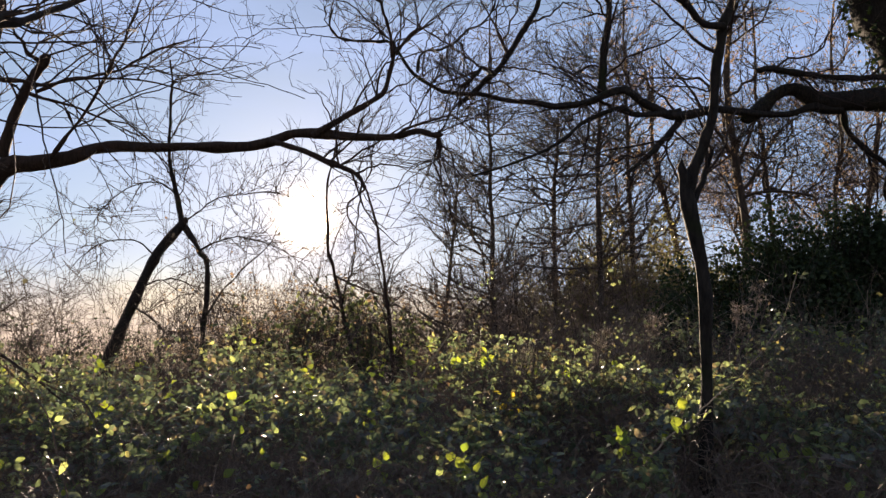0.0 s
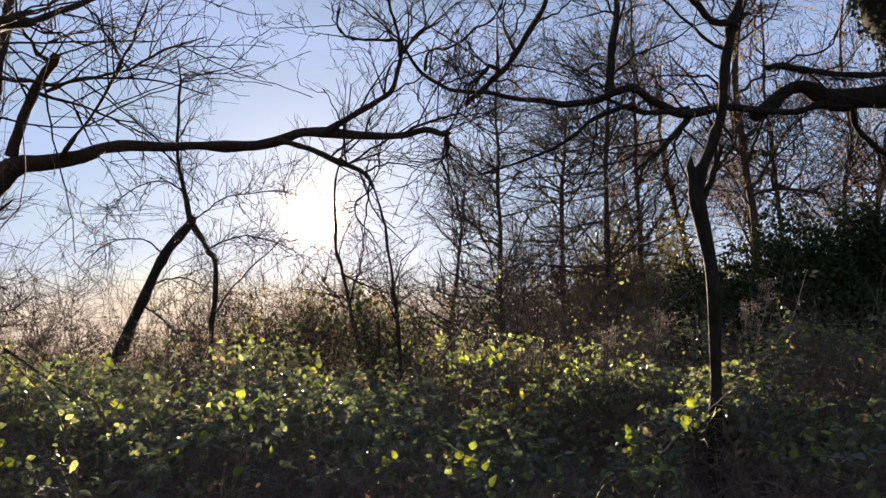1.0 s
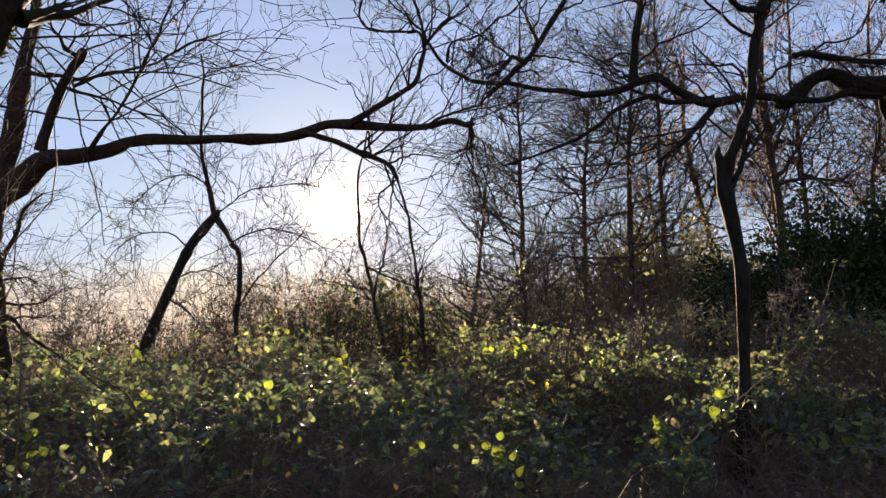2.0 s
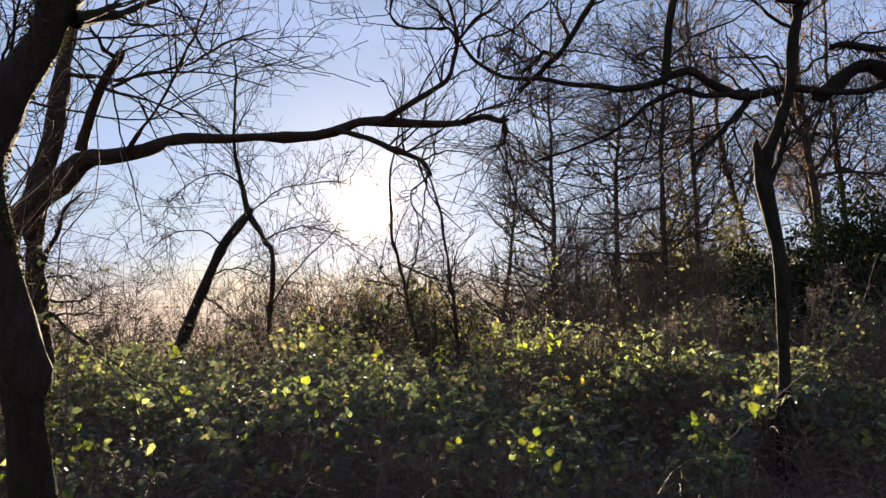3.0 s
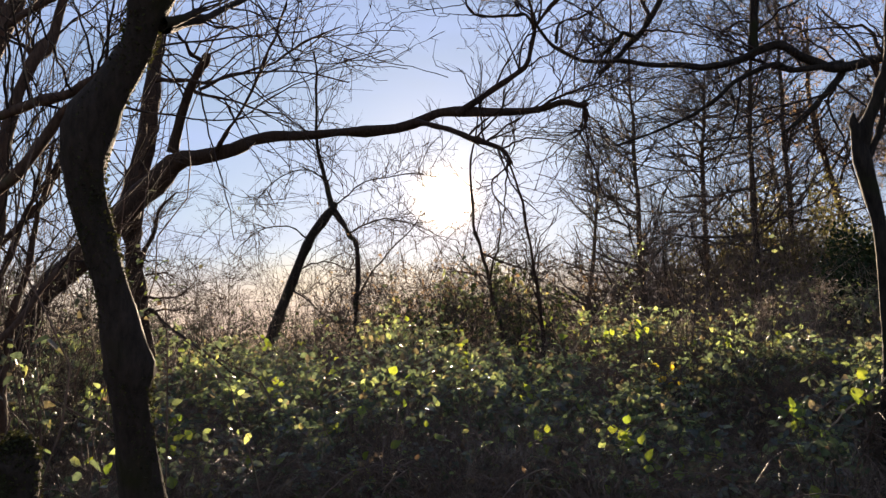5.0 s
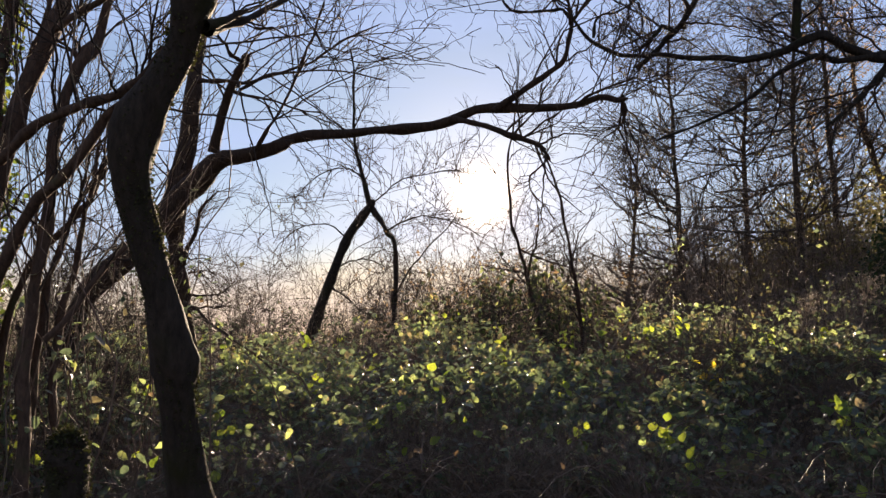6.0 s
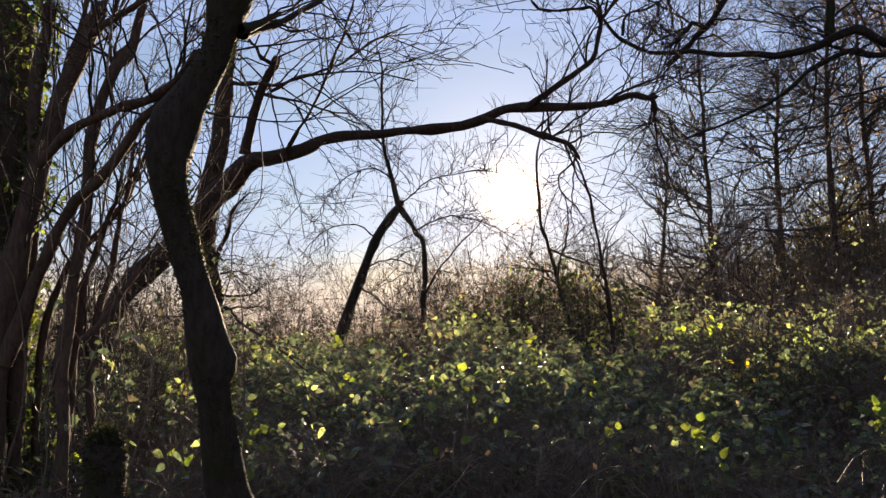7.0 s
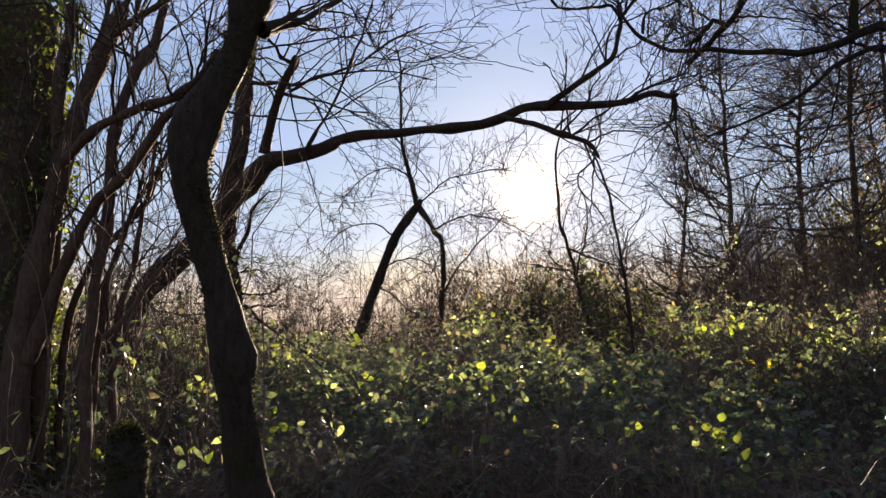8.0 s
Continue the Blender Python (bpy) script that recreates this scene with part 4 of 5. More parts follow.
for b in (back1, back2, back3, back4):
    twigs(b, [dict(per=20, length=(1.4, 3.8), n=11, wiggle=0.8, least=0.013, lift=0.3, lo=0.3, angle=(25, 75)), dict(per=6, length=(0.7, 2.0), n=7, wiggle=0.75, least=0.0085, lift=0.2), dict(per=4, length=(0.3, 0.8), n=3, wiggle=0.6, least=0.006)], back_twig)
    far, _ = sprout(b.rng, *limb_lines(b), 60, (1.0, 4.0), (20, 80), 8, 0.8, 0.3, 0.3)
    part("seed_spray", *leaf_arrays(b.rng, along_lines(b.rng, far, 3500), (0.03, 0.07), CHIP, CHIP_F), dry_leaf, b.root, "small brown seed clusters", "stuff")

larch = Plant("larch", (1.5, 22.0, 0), "bare larch with fine drooping level branches", "tree", bark_far, 23, "larches")
limb(larch, "trunk", [(1.50, 22.37, -0.05, 0.093), (1.44, 22.21, 1.76, 0.083), (1.34, 21.95, 3.59, 0.065), (1.30, 21.68, 5.42, 0.055), (1.24, 21.41, 7.25, 0.042), (1.23, 21.19, 8.77, 0.028), (1.28, 20.99, 10.14, 0.018)])
larch2 = Plant("larch", (4.0, 20.0, 0), "bare larch with fine drooping level branches", "tree", bark_far, 24, "larches")
limb(larch2, "trunk", [(3.90, 20.40, -0.05, 0.094), (3.89, 20.32, 0.91, 0.084), (3.86, 19.92, 3.68, 0.071), (3.84, 19.61, 5.76, 0.059), (3.82, 19.39, 7.28, 0.046), (3.88, 19.23, 8.39, 0.034), (3.93, 19.06, 9.49, 0.021)])
larch3 = Plant("larch", (3.4, 24.0, 0), "bare larch with fine drooping level branches", "tree", bark_far, 25, "larches")
limb(larch3, "trunk", [(3.33, 24.45, -0.05, 0.090), (3.33, 24.38, 0.77, 0.081), (3.32, 23.90, 4.10, 0.071), (3.27, 23.53, 6.59, 0.055), (3.36, 23.31, 8.09, 0.040), (3.41, 23.17, 9.08, 0.025)])
for b in (larch, larch2, larch3):
    p_, r_ = twigs(b, [dict(per=95, length=(1.4, 3.4), n=7, wiggle=0.35, least=0.010, lift=0.05, lo=0.1, angle=(50, 95), bend=(0, 0, 0.3)), dict(per=9, length=(0.5, 1.2), n=3, wiggle=0.4, least=0.0075, lift=0.1), dict(per=2, length=(0.2, 0.5), n=2, wiggle=0.3, least=0.005)], pale_twig)

    part("foliage", *leaf_arrays(b.rng, along_lines(b.rng, p_, 900), (0.03, 0.06), CHIP, CHIP_F), needle_leaf, b.root, "tiny brown cones and tufts", "stuff")
for m in (pose(6.4, 28, 0, 0, 0, 200), pose(-0.2, 29, -0.6, 0, 0, 130)):
    copy_thing(larch2.root, m)
for m in (pose(12.5, 24, 0, 0, 0, 100), pose(10.2, 28, 0, 0, 0, 220), pose(7.6, 25.5, 0.4, 0, 0, 310)):
    copy_thing(back1.root, m)


# ---- thickets ----
def hillside(x, y):
    """Height of the bramble thicket over the ground."""
    r = np.hypot(x, y)
    az = np.degrees(np.arctan2(x, y))
    h = np.interp(r, [3.4, 4.2, 5, 7, 9, 12, 14], [0.50, 0.68, 0.90, 1.16, 1.40, 1.72, 1.6])
    rise = np.interp(az, [-50, -38, -20, -12, 0, 6, 14, 30, 45], [0.15, 0.08, 0.05, 0.10, 0.12, 0.18, 0.32, 0.5, 0.6]) * np.interp(r, [5.5, 7, 11], [0, 0.3, 1.0])
    bumps = 0.13 * np.sin(1.9 * x + 0.7 * y) + 0.11 * np.sin(3.7 * x - 2.1 * y + 1) + 0.09 * np.sin(6.1 * x + 4.7 * y + 2)
    return h + rise + bumps * np.interp(r, [4, 6, 8, 11], [0.5, 0.8, 0.6, 1.0])


def bramble(name, az0, az1, r0, r1, leaves, canes, stems, dead, seed, label):
    """One stand of brambles: arching canes, dry stalks and leaves."""
    rng = np.random.default_rng(seed)
    mid, rm = radians(0.5 * (az0 + az1)), 0.5 * (r0 + r1)
    root = thing(name, (rm * math.sin(mid), rm * math.cos(mid), 0), label, "bush", "stands of bramble")

    def spots(n, power=1.0):
        a = np.radians(rng.uniform(az0, az1, n))
        r = r0 + (r1 - r0) * rng.uniform(0, 1, n) ** power
        r = np.where((np.abs(np.degrees(a) - 17.4) < 1.7) & (r < 6.2), r + 1.6, r)
        return r * np.sin(a), r * np.cos(a)

    # canes rise, arch over and come down
    x, y = spots(canes, 1.3)
    top = hillside(x, y) * rng.uniform(0.72, 1.02, canes)
    a = rng.uniform(0, 6.28, canes)
    reach = rng.uniform(0.4, 1.3, canes)
    u = np.linspace(0, 1, 9)
    z = top[:, None] * np.sin(np.pi * np.minimum(u * rng.uniform(0.55, 0.85, canes)[:, None], 1)) ** 0.8
    px = x[:, None] + np.cos(a)[:, None] * reach[:, None] * u**1.4 + np.cumsum(rng.normal(0, 0.016, (canes, 9)), 1)
    py = y[:, None] + np.sin(a)[:, None] * reach[:, None] * u**1.4 + np.cumsum(rng.normal(0, 0.016, (canes, 9)), 1)
    paths = np.stack([px, py, z], -1)
    rad = rng.uniform(0.0028, 0.006, canes)[:, None] * np.linspace(1, 0.45, 9)
    c1, d1 = sprout(rng, paths, rad, 7, (0.12, 0.5), (30, 75), 3, 0.8, 0.1, 0.25, 1.0, 0.6, 0.0016)
    c2, d2 = sprout(rng, c1, d1, 0.6, (0.06, 0.24), (30, 70), 2, 0.5, 0.1, 0.2, 1.0, 0.7, 0.0014)
    order = np.argsort(np.hypot(x, y))
    for j in order[:40]:
        part("cane", *tube_arrays(paths[j : j + 1], rad[j : j + 1], 5), cane_skin, root)
    rest = order[40:]
    v, f = joined([tube_arrays(paths[rest], rad[rest], 4), tube_arrays(c1, d1, 3), tube_arrays(c2, d2, 3)])
    part("cane_tangle", v, f, cane_skin, root, "arching reddish-brown thorny canes", "stuff")
    # dry stalks with side twigs
    x, y = spots(stems, 1.3)
    h = hillside(x, y)
    n = 6
    lean = rng.normal(0, 0.28, (stems, 2))
    tall = np.where((rng.uniform(0, 1, stems) < 0.06) & (np.hypot(x, y) > 6.5), rng.uniform(1.1, 1.45, stems), rng.uniform(0.7, 1.04, stems))
    z = np.linspace(0.25, 1, n)[None] * (h * tall)[:, None]
    wob = np.cumsum(rng.normal(0, 0.03, (stems, n, 2)), 1)
    sp = np.concatenate([np.stack([x, y], -1)[:, None] + lean[:, None] * (z - 0.3)[..., None] + wob, z[..., None]], -1)
    sr = rng.uniform(0.0014, 0.0034, stems)[:, None] * np.linspace(1, 0.5, n)
    t1, q1 = sprout(rng, sp, sr, 4, (0.12, 0.45), (30, 70), 3, 0.6, 0.1, 0.4, 1.0, 0.7, 0.0016)
    t2, q2 = sprout(rng, t1, q1, 1, (0.06, 0.24), (30, 70), 2, 0.5, 0.1, 0.2, 1.0, 0.7, 0.0014)
    half = stems // 2
    v, f = joined([tube_arrays(sp[:half], sr[:half], 3), tube_arrays(t1[: half * 4], q1[: half * 4], 3)])
    part("stalk_tangle", v, f, dry_stem, root, "pale dry stalks", "stuff")
    v, f = joined([tube_arrays(sp[half:], sr[half:], 3), tube_arrays(t1[half * 4 :], q1[half * 4 :], 3), tube_arrays(t2, q2, 3)])
    part("twig_spray", v, f, bush_twig, root, "thin brown twigs", "stuff")
    # leaves in loose threes over the canes
    n = leaves // 3
    x, y = spots(n * 2)
    patch = np.sin(2.3 * x + 1.1 * y + 1) + np.sin(-1.3 * x + 2.9 * y) + 0.9 * np.sin(5.1 * x - 3.3 * y) + 0.7 * np.sin(8.3 * x + 6.9 * y) - 0.40 * np.maximum(np.hypot(x, y) - 7.2, 0)
    keep = np.argsort(patch + rng.normal(0, 0.5, n * 2))[-n:]
    x, y = x[keep], y[keep]
    h = hillside(x, y)
    z = h - np.minimum(rng.exponential(0.18, n), 0.7) + rng.normal(0.04, 0.09, n)
    # the front of the stand is leafy down to the ground
    front = (np.hypot(x, y) < r0 + 0.9) & (rng.uniform(0, 1, n) < 0.75)
    z = np.where(front, h * rng.uniform(0.25, 1.0, n), z)
    c = np.stack([x, y, np.maximum(z, 0.05)], -1)
    v, f = trefoil_arrays(rng, c, (0.038, 0.092), 0.45)
    part("foliage", v, f, bramble_leaf, root, "small glossy green leaves", "stuff")
    k = dead
    places = along_lines(rng, np.concatenate([paths[:, :, :]]), k, 0.3, 1.0) + rng.normal(0, 0.03, (k, 3))
    v, f = leaf_arrays(rng, places, (0.025, 0.06), CHIP, CHIP_F, 0.1, 0.6)
    part("dead_foliage", v, f, dry_leaf, root, "curled brown dead leaves", "stuff")
    # single broad leaves that catch the low sun, helped by a brighter leaf colour
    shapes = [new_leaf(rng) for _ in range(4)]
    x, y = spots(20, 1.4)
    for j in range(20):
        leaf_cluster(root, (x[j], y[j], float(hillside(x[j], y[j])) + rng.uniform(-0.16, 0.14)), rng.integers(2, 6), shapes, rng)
    return root, paths


def leaf_cluster(root, centre, count, shapes, rng, size=(0.045, 0.085), spread=0.06):
    """A few broad leaves on one shoot, each a part of its bush."""
    for j in range(count):
        leaf = new("leaf", shapes[j % len(shapes)])
        leaf.parent = root
        leaf.location = Vector(centre) + Vector(rng.normal(0, spread, 3)) - root.location
        leaf.rotation_euler = (rng.uniform(0.4, 1.5), rng.uniform(-0.6, 0.6), rng.uniform(-1.3, 1.3))
        s = rng.uniform(*size)
        leaf.scale = (s, s, s)


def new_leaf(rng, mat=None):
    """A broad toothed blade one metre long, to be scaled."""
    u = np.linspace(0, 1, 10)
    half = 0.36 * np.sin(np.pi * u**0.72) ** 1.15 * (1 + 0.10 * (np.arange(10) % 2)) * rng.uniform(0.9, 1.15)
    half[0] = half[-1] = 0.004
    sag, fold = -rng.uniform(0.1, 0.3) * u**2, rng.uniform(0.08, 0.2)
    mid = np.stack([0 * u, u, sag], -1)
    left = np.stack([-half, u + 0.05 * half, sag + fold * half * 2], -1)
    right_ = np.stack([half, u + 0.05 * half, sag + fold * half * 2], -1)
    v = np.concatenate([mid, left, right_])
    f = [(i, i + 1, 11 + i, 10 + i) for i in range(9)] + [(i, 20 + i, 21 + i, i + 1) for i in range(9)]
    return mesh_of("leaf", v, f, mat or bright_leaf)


STANDS = [(-52, -36, 4.4, 12), (-36, -24, 4.7, 12.4), (-24, -12, 4.9, 12.6), (-12, 0, 4.9, 12.6), (0, 12, 4.7, 12.4), (12, 24, 4.7, 12), (24, 38, 4.6, 11)]
stands = []
for k, (a0, a1, r0, r1) in enumerate(STANDS):
    stands.append(bramble("bramble_bush", a0, a1, r0, r1, 6600 if k > 3 else 5800, 520, 900 if k > 3 else 760, 1500 if k > 3 else 800, 100 + k, "tangled bramble bush with green and yellowing leaves"))

# a yellow spray, and broad green leaves beside the thin tree
lr = np.random.default_rng(77)
leaf_cluster(stands[4][0], (0.53, 7.0, 1.27), 9, [new_leaf(lr, yellow_leaf) for _ in range(3)], lr, (0.05, 0.09), 0.06)
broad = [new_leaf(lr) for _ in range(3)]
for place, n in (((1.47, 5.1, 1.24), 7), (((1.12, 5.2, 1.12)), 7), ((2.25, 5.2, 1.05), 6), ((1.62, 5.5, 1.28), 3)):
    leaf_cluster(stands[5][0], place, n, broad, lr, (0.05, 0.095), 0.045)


def undergrowth(az0, az1, r0, r1, count, seed):
    """Low weeds on the open ground behind the brambles."""
    rng = np.random.default_rng(seed)
    mid, rm = radians(0.5 * (az0 + az1)), 0.5 * (r0 + r1)
    root = thing("weeds", (rm * math.sin(mid), rm * math.cos(mid), 0), "low green weeds behind the brambles", "weeds")
    a, r = np.radians(rng.uniform(az0, az1, count)), rng.uniform(r0, r1, count)
    top = np.interp(r, [r0, r1], [0.75, 1.05]) + 0.15 * np.sin(3 * r + 9 * a)
    p = np.stack([r * np.sin(a), r * np.cos(a), top * rng.uniform(0.15, 1, count) ** 0.5], -1)
    v, f = leaf_arrays(rng, p, (0.05, 0.11), CHIP, CHIP_F)
    part("foliage", v, f, bramble_leaf, root, "small green leaves", "stuff")
    m = count // 10
    foot = p[:m] * (1, 1, 0)
    u = np.linspace(0, 1, 5)[None, :, None]
    paths = foot[:, None] * (1 - u) + (p[:m] + rng.normal(0, 0.08, (m, 3)))[:, None] * u
    v, f = tube_arrays(paths, np.full((m, 5), 0.003), 3)
    part("stem_tangle", v, f, cane_skin, root, "thin stems", "stuff")


undergrowth(-50, 38, 13, 18, 22000, 78)


def leaf_mass(name, blobs, count, size, mat, seed, label, category, twig_mat=None):
    """A dense evergreen mass: leaves crowded towards the outside of uneven lumps."""
    rng = np.random.default_rng(seed)
    b = np.array(blobs)
    root = thing(name, (b[:, 0].mean(), b[:, 1].mean(), 0), label, category)
    vol = b[:, 3] * b[:, 5]
    which = rng.choice(len(b), count, p=vol / vol.sum())
    way = unit(rng.normal(0, 1, (count, 3)))
    lump = 1 + 0.18 * np.sin(5 * way[:, 0] + 3 * way[:, 2] + which) + 0.14 * np.sin(9 * way[:, 2] - 7 * way[:, 1] + 2 * which)
    r = rng.uniform(0.05, 1, count) ** 0.33 * lump
    p = b[which, :3] + way * b[which, 3:6] * r[:, None]
    p = p + rng.normal(0, 0.045, p.shape)
    p = p[p[:, 2] > 0.05]
    v, f = leaf_arrays(rng, p, size, CHIP, CHIP_F, 0.3, 0.4)
    part("foliage", v, f, mat, root, "crowded small dark leaves", "stuff")
    m = count // 150
    which = rng.choice(len(b), m, p=vol / vol.sum())
    way = unit(rng.normal(0, 1, (m, 3)) + (0, 0, 0.5))
    ends = b[which, :3] + way * b[which, 3:6] * rng.uniform(0.8, 1.2, m)[:, None]
    start = b[which, :3] * (1, 1, 0.6)
    u = np.linspace(0, 1, 6)[None, :, None]
    paths = start[:, None] * (1 - u) + ends[:, None] * u + np.cumsum(rng.normal(0, 0.05, (m, 6, 3)), 1)
    rad = rng.uniform(0.004, 0.012, m)[:, None] * np.linspace(1, 0.3, 6)
    v, f = tube_arrays(paths, rad, 3)
    part("stem_tangle", v, f, twig_mat or twig_bark, root, "thin woody stems", "stuff")
    return root


leaf_mass("ivy_bush", [(4.9, 10.9, 1.6, 1.3, 1.2, 1.9), (6.4, 10.9, 1.7, 1.5, 1.3, 1.95), (8.2, 11.0, 1.8, 1.6, 1.4, 2.05), (4.0, 11.6, 1.45, 1.0, 1.0, 1.75), (5.6, 11.3, 1.65, 1.2, 1.2, 2.0), (7.3, 11.4, 1.7, 1.3, 1.2, 2.05)], 300000, (0.05, 0.085), ivy_leaf, 201, "tall dark mound of ivy over old stumps", "ivy")
leaf_mass("evergreen_bush", [(5.0, 23.5, 2.2, 2.3, 1.6, 2.8), (7.6, 24.2, 2.2, 2.3, 1.8, 2.8), (3.4, 24.8, 2.0, 1.6, 1.4, 2.5), (10.2, 25.5, 2.2, 2.5, 2.0, 2.7), (4.3, 21.6, 2.6, 1.0, 0.8, 2.9), (5.9, 21.9, 2.6, 1.1, 0.8, 2.8)], 60000, (0.085, 0.14), olive_leaf, 202, "dense olive-brown bush in the back of the wood", "bush")


def scrub(name, az0, az1, r0, r1, count, tall, seed, label, per=(9, 4), leafy=14, leaf=None, size=(0.03, 0.08), fine=1.0, spread=0.12, bark=None):
    """A belt of bare scrub with a few leaves."""
    rng = np.random.default_rng(seed)
    a, r = np.radians(rng.uniform(az0, az1, count)), rng.uniform(r0, r1, count)
    x, y = r * np.sin(a), r * np.cos(a)
    mid, rm = radians(0.5 * (az0 + az1)), 0.5 * (r0 + r1)
    root = thing(name, (rm * math.sin(mid), rm * math.cos(mid), 0), label, "scrub", "belts of scrub")
    n = 7
    z = np.linspace(0, 1, n)[None] * rng.uniform(*tall, count)[:, None]
    wob = np.cumsum(rng.normal(0, 0.07, (count, n, 2)), 1) + rng.normal(0, spread, (count, 1, 2)) * z[..., None]
    sp = np.concatenate([np.stack([x, y], -1)[:, None] + wob, z[..., None]], -1)
    sr = fine * rng.uniform(0.007, 0.016, count)[:, None] * np.linspace(1, 0.35, n)
    t1, q1 = sprout(rng, sp, sr, per[0], (0.5, 1.5), (25, 80), 4, 0.8, 0.25, 0.25, 1.0, 0.6, 0.0065 * fine)
    t2, q2 = sprout(rng, t1, q1, per[1], (0.2, 0.8), (25, 75), 2, 0.8, 0.15, 0.1, 1.0, 0.7, 0.005 * fine)
    v, f = tube_arrays(sp, sr, 4)
    part("stem_tangle", v, f, bark_far, root, "thin upright stems", "stuff")
    v, f = joined([tube_arrays(t1, q1, 3), tube_arrays(t2, q2, 3)])
    part("twig_spray", v, f, bark or pale_twig, root, "fine bare twigs", "stuff")
    if leafy:
        p = along_lines(rng, t1, count * leafy) + rng.normal(0, 0.04, (count * leafy, 3))
        v, f = leaf_arrays(rng, p, size, CHIP, CHIP_F)
        part("foliage", v, f, leaf or dry_leaf, root, "scattered leaves still hanging", "stuff")
    return root


scrub("scrub", -50, -22, 24, 34, 95, (2.0, 4.4), 301, "belt of bare brown scrub against the sky", (7, 3), leafy=6, fine=1.3, bark=twig_bark)
scrub("scrub", -22, 0, 24, 34, 80, (2.2, 4.4), 302, "belt of bare brown scrub below the sun", (7, 3), leafy=6, fine=1.3, bark=twig_bark)
scrub("scrub", -17, -2, 22, 27, 130, (2.6, 4.2), 303, "leafy scrub standing behind the brambles", (9, 5), 36, dry_leaf, (0.06, 0.12), 1.0, 0.35, twig_bark)
scrub("scrub", -40, -17, 20, 26, 120, (1.3, 2.6), 304, "low leafy scrub behind the brambles", (9, 4), 110, ivy_leaf, (0.05, 0.11), 1.1, 0.35, twig_bark)
scrub("scrub", -3, 7, 21, 25, 80, (2.2, 3.9), 305, "brown twiggy scrub before the larches", (10, 5), 20, dry_leaf, (0.05, 0.1), 1.0, 0.18, bush_twig)
scrub("scrub", 3, 15, 19, 26, 130, (3.4, 6.2), 307, "dense brown scrub among the larches", (11, 5), 12, dry_leaf, (0.04, 0.08), 1.0, 0.15, bush_twig)
scrub("scrub", 16, 27, 9.5, 11.5, 20, (1.6, 2.5), 306, "tall dry weeds and thin scrub by the ivy", (8, 4), 14, shrub_leaf, (0.04, 0.08), 0.55, 0.2)
scrub("scrub", -47, -35, 6.2, 8.6, 46, (1.6, 2.6), 308, "dense twiggy scrub behind the ivy-clad tree", (9, 5), 10, shrub_leaf, (0.04, 0.07), 0.5, 0.2, twig_bark)

scrub("scrub", -36, -3, 9.5, 13.5, 34, (1.4, 2.4), 309, "thin bare shrubs rising out of the brambles", (8, 4), 4, dry_leaf, (0.03, 0.06), 0.5, 0.3, twig_bark)
scrub("scrub", -3, 14, 9, 13, 18, (1.4, 2.2), 310, "thin brown shrubs rising out of the brambles", (8, 4), 36, shrub_leaf, (0.025, 0.052), 0.5, 0.3, bush_twig)
scrub("scrub", 1, 14, 9.6, 12.6, 28, (1.5, 2.2), 313, "brown twiggy shrubs with a few olive leaves", (9, 5), 44, shrub_leaf, (0.025, 0.052), 0.55, 0.3, bush_twig)
scrub("scrub", 13, 28, 8.6, 10.4, 16, (1.4, 2.3), 314, "tall brown tangle of dead stems and olive leaves", (9, 5), 40, shrub_leaf, (0.025, 0.052), 0.5, 0.3, bush_twig)
scrub("scrub", 4, 29, 6.4, 8.6, 46, (1.15, 1.75), 315, "dead brown bramble canes and dry weeds among green leaves", (9, 5), 26, olive_leaf, (0.025, 0.055), 0.5, 0.35, pale_twig)
scrub("scrub", -40, -18, 15, 19, 24, (2.4, 4.4), 311, "slender bare saplings standing behind the brambles", (14, 4), 0, None, (0.03, 0.07), 0.85, 0.05, twig_bark)
scrub("scrub", -18, -5, 14, 19, 13, (3.0, 4.8), 312, "slender bare saplings below the low sun", (14, 5), 6, dry_leaf, (0.05, 0.09), 0.75, 0.10, twig_bark)


# ---- leafy clumps, canes, dry weeds and a stump ----
def clump(name, centre, radii, count, size, mat, seed, label, category, m=26):
    """A loose clump of leaves on a few thin shoots that rise from the ground."""
    rng = np.random.default_rng(seed)
    c = np.array(centre)
    root = thing(name, (c[0], c[1], 0), label, category, "leafy clumps")
    foot = np.stack([c[0] + rng.normal(0, 0.12, m), c[1] + rng.normal(0, 0.12, m), np.zeros(m)], -1)
    end = c + unit(rng.normal(0, 1, (m, 3))) * np.array(radii) * rng.uniform(0.4, 1.2, (m, 1))
    u = np.linspace(0, 1, 10)[None, :, None]
    paths = foot[:, None] * (1 - u) + end[:, None] * u + np.cumsum(rng.normal(0, 0.03, (m, 10, 3)), 1) * u
    rad = rng.uniform(0.0004, 0.0007, m)[:, None] * c[1] * np.linspace(1, 0.4, 10)
    s, q = sprout(rng, paths, rad, 8, (0.3, 0.9), (30, 80), 6, 0.8, 0.1, 0.5, 1.0, 0.6, 0.00023 * c[1])
    part("twig_spray", *joined([tube_arrays(paths, rad, 4), tube_arrays(s, q, 3)]), twig_bark, root, "thin twigs", "stuff")
    p = along_lines(rng, s, count) + rng.normal(0, 0.05, (count, 3))
    part("foliage", *leaf_arrays(rng, p, size), mat, root, "small olive leaves", "stuff")
    return root


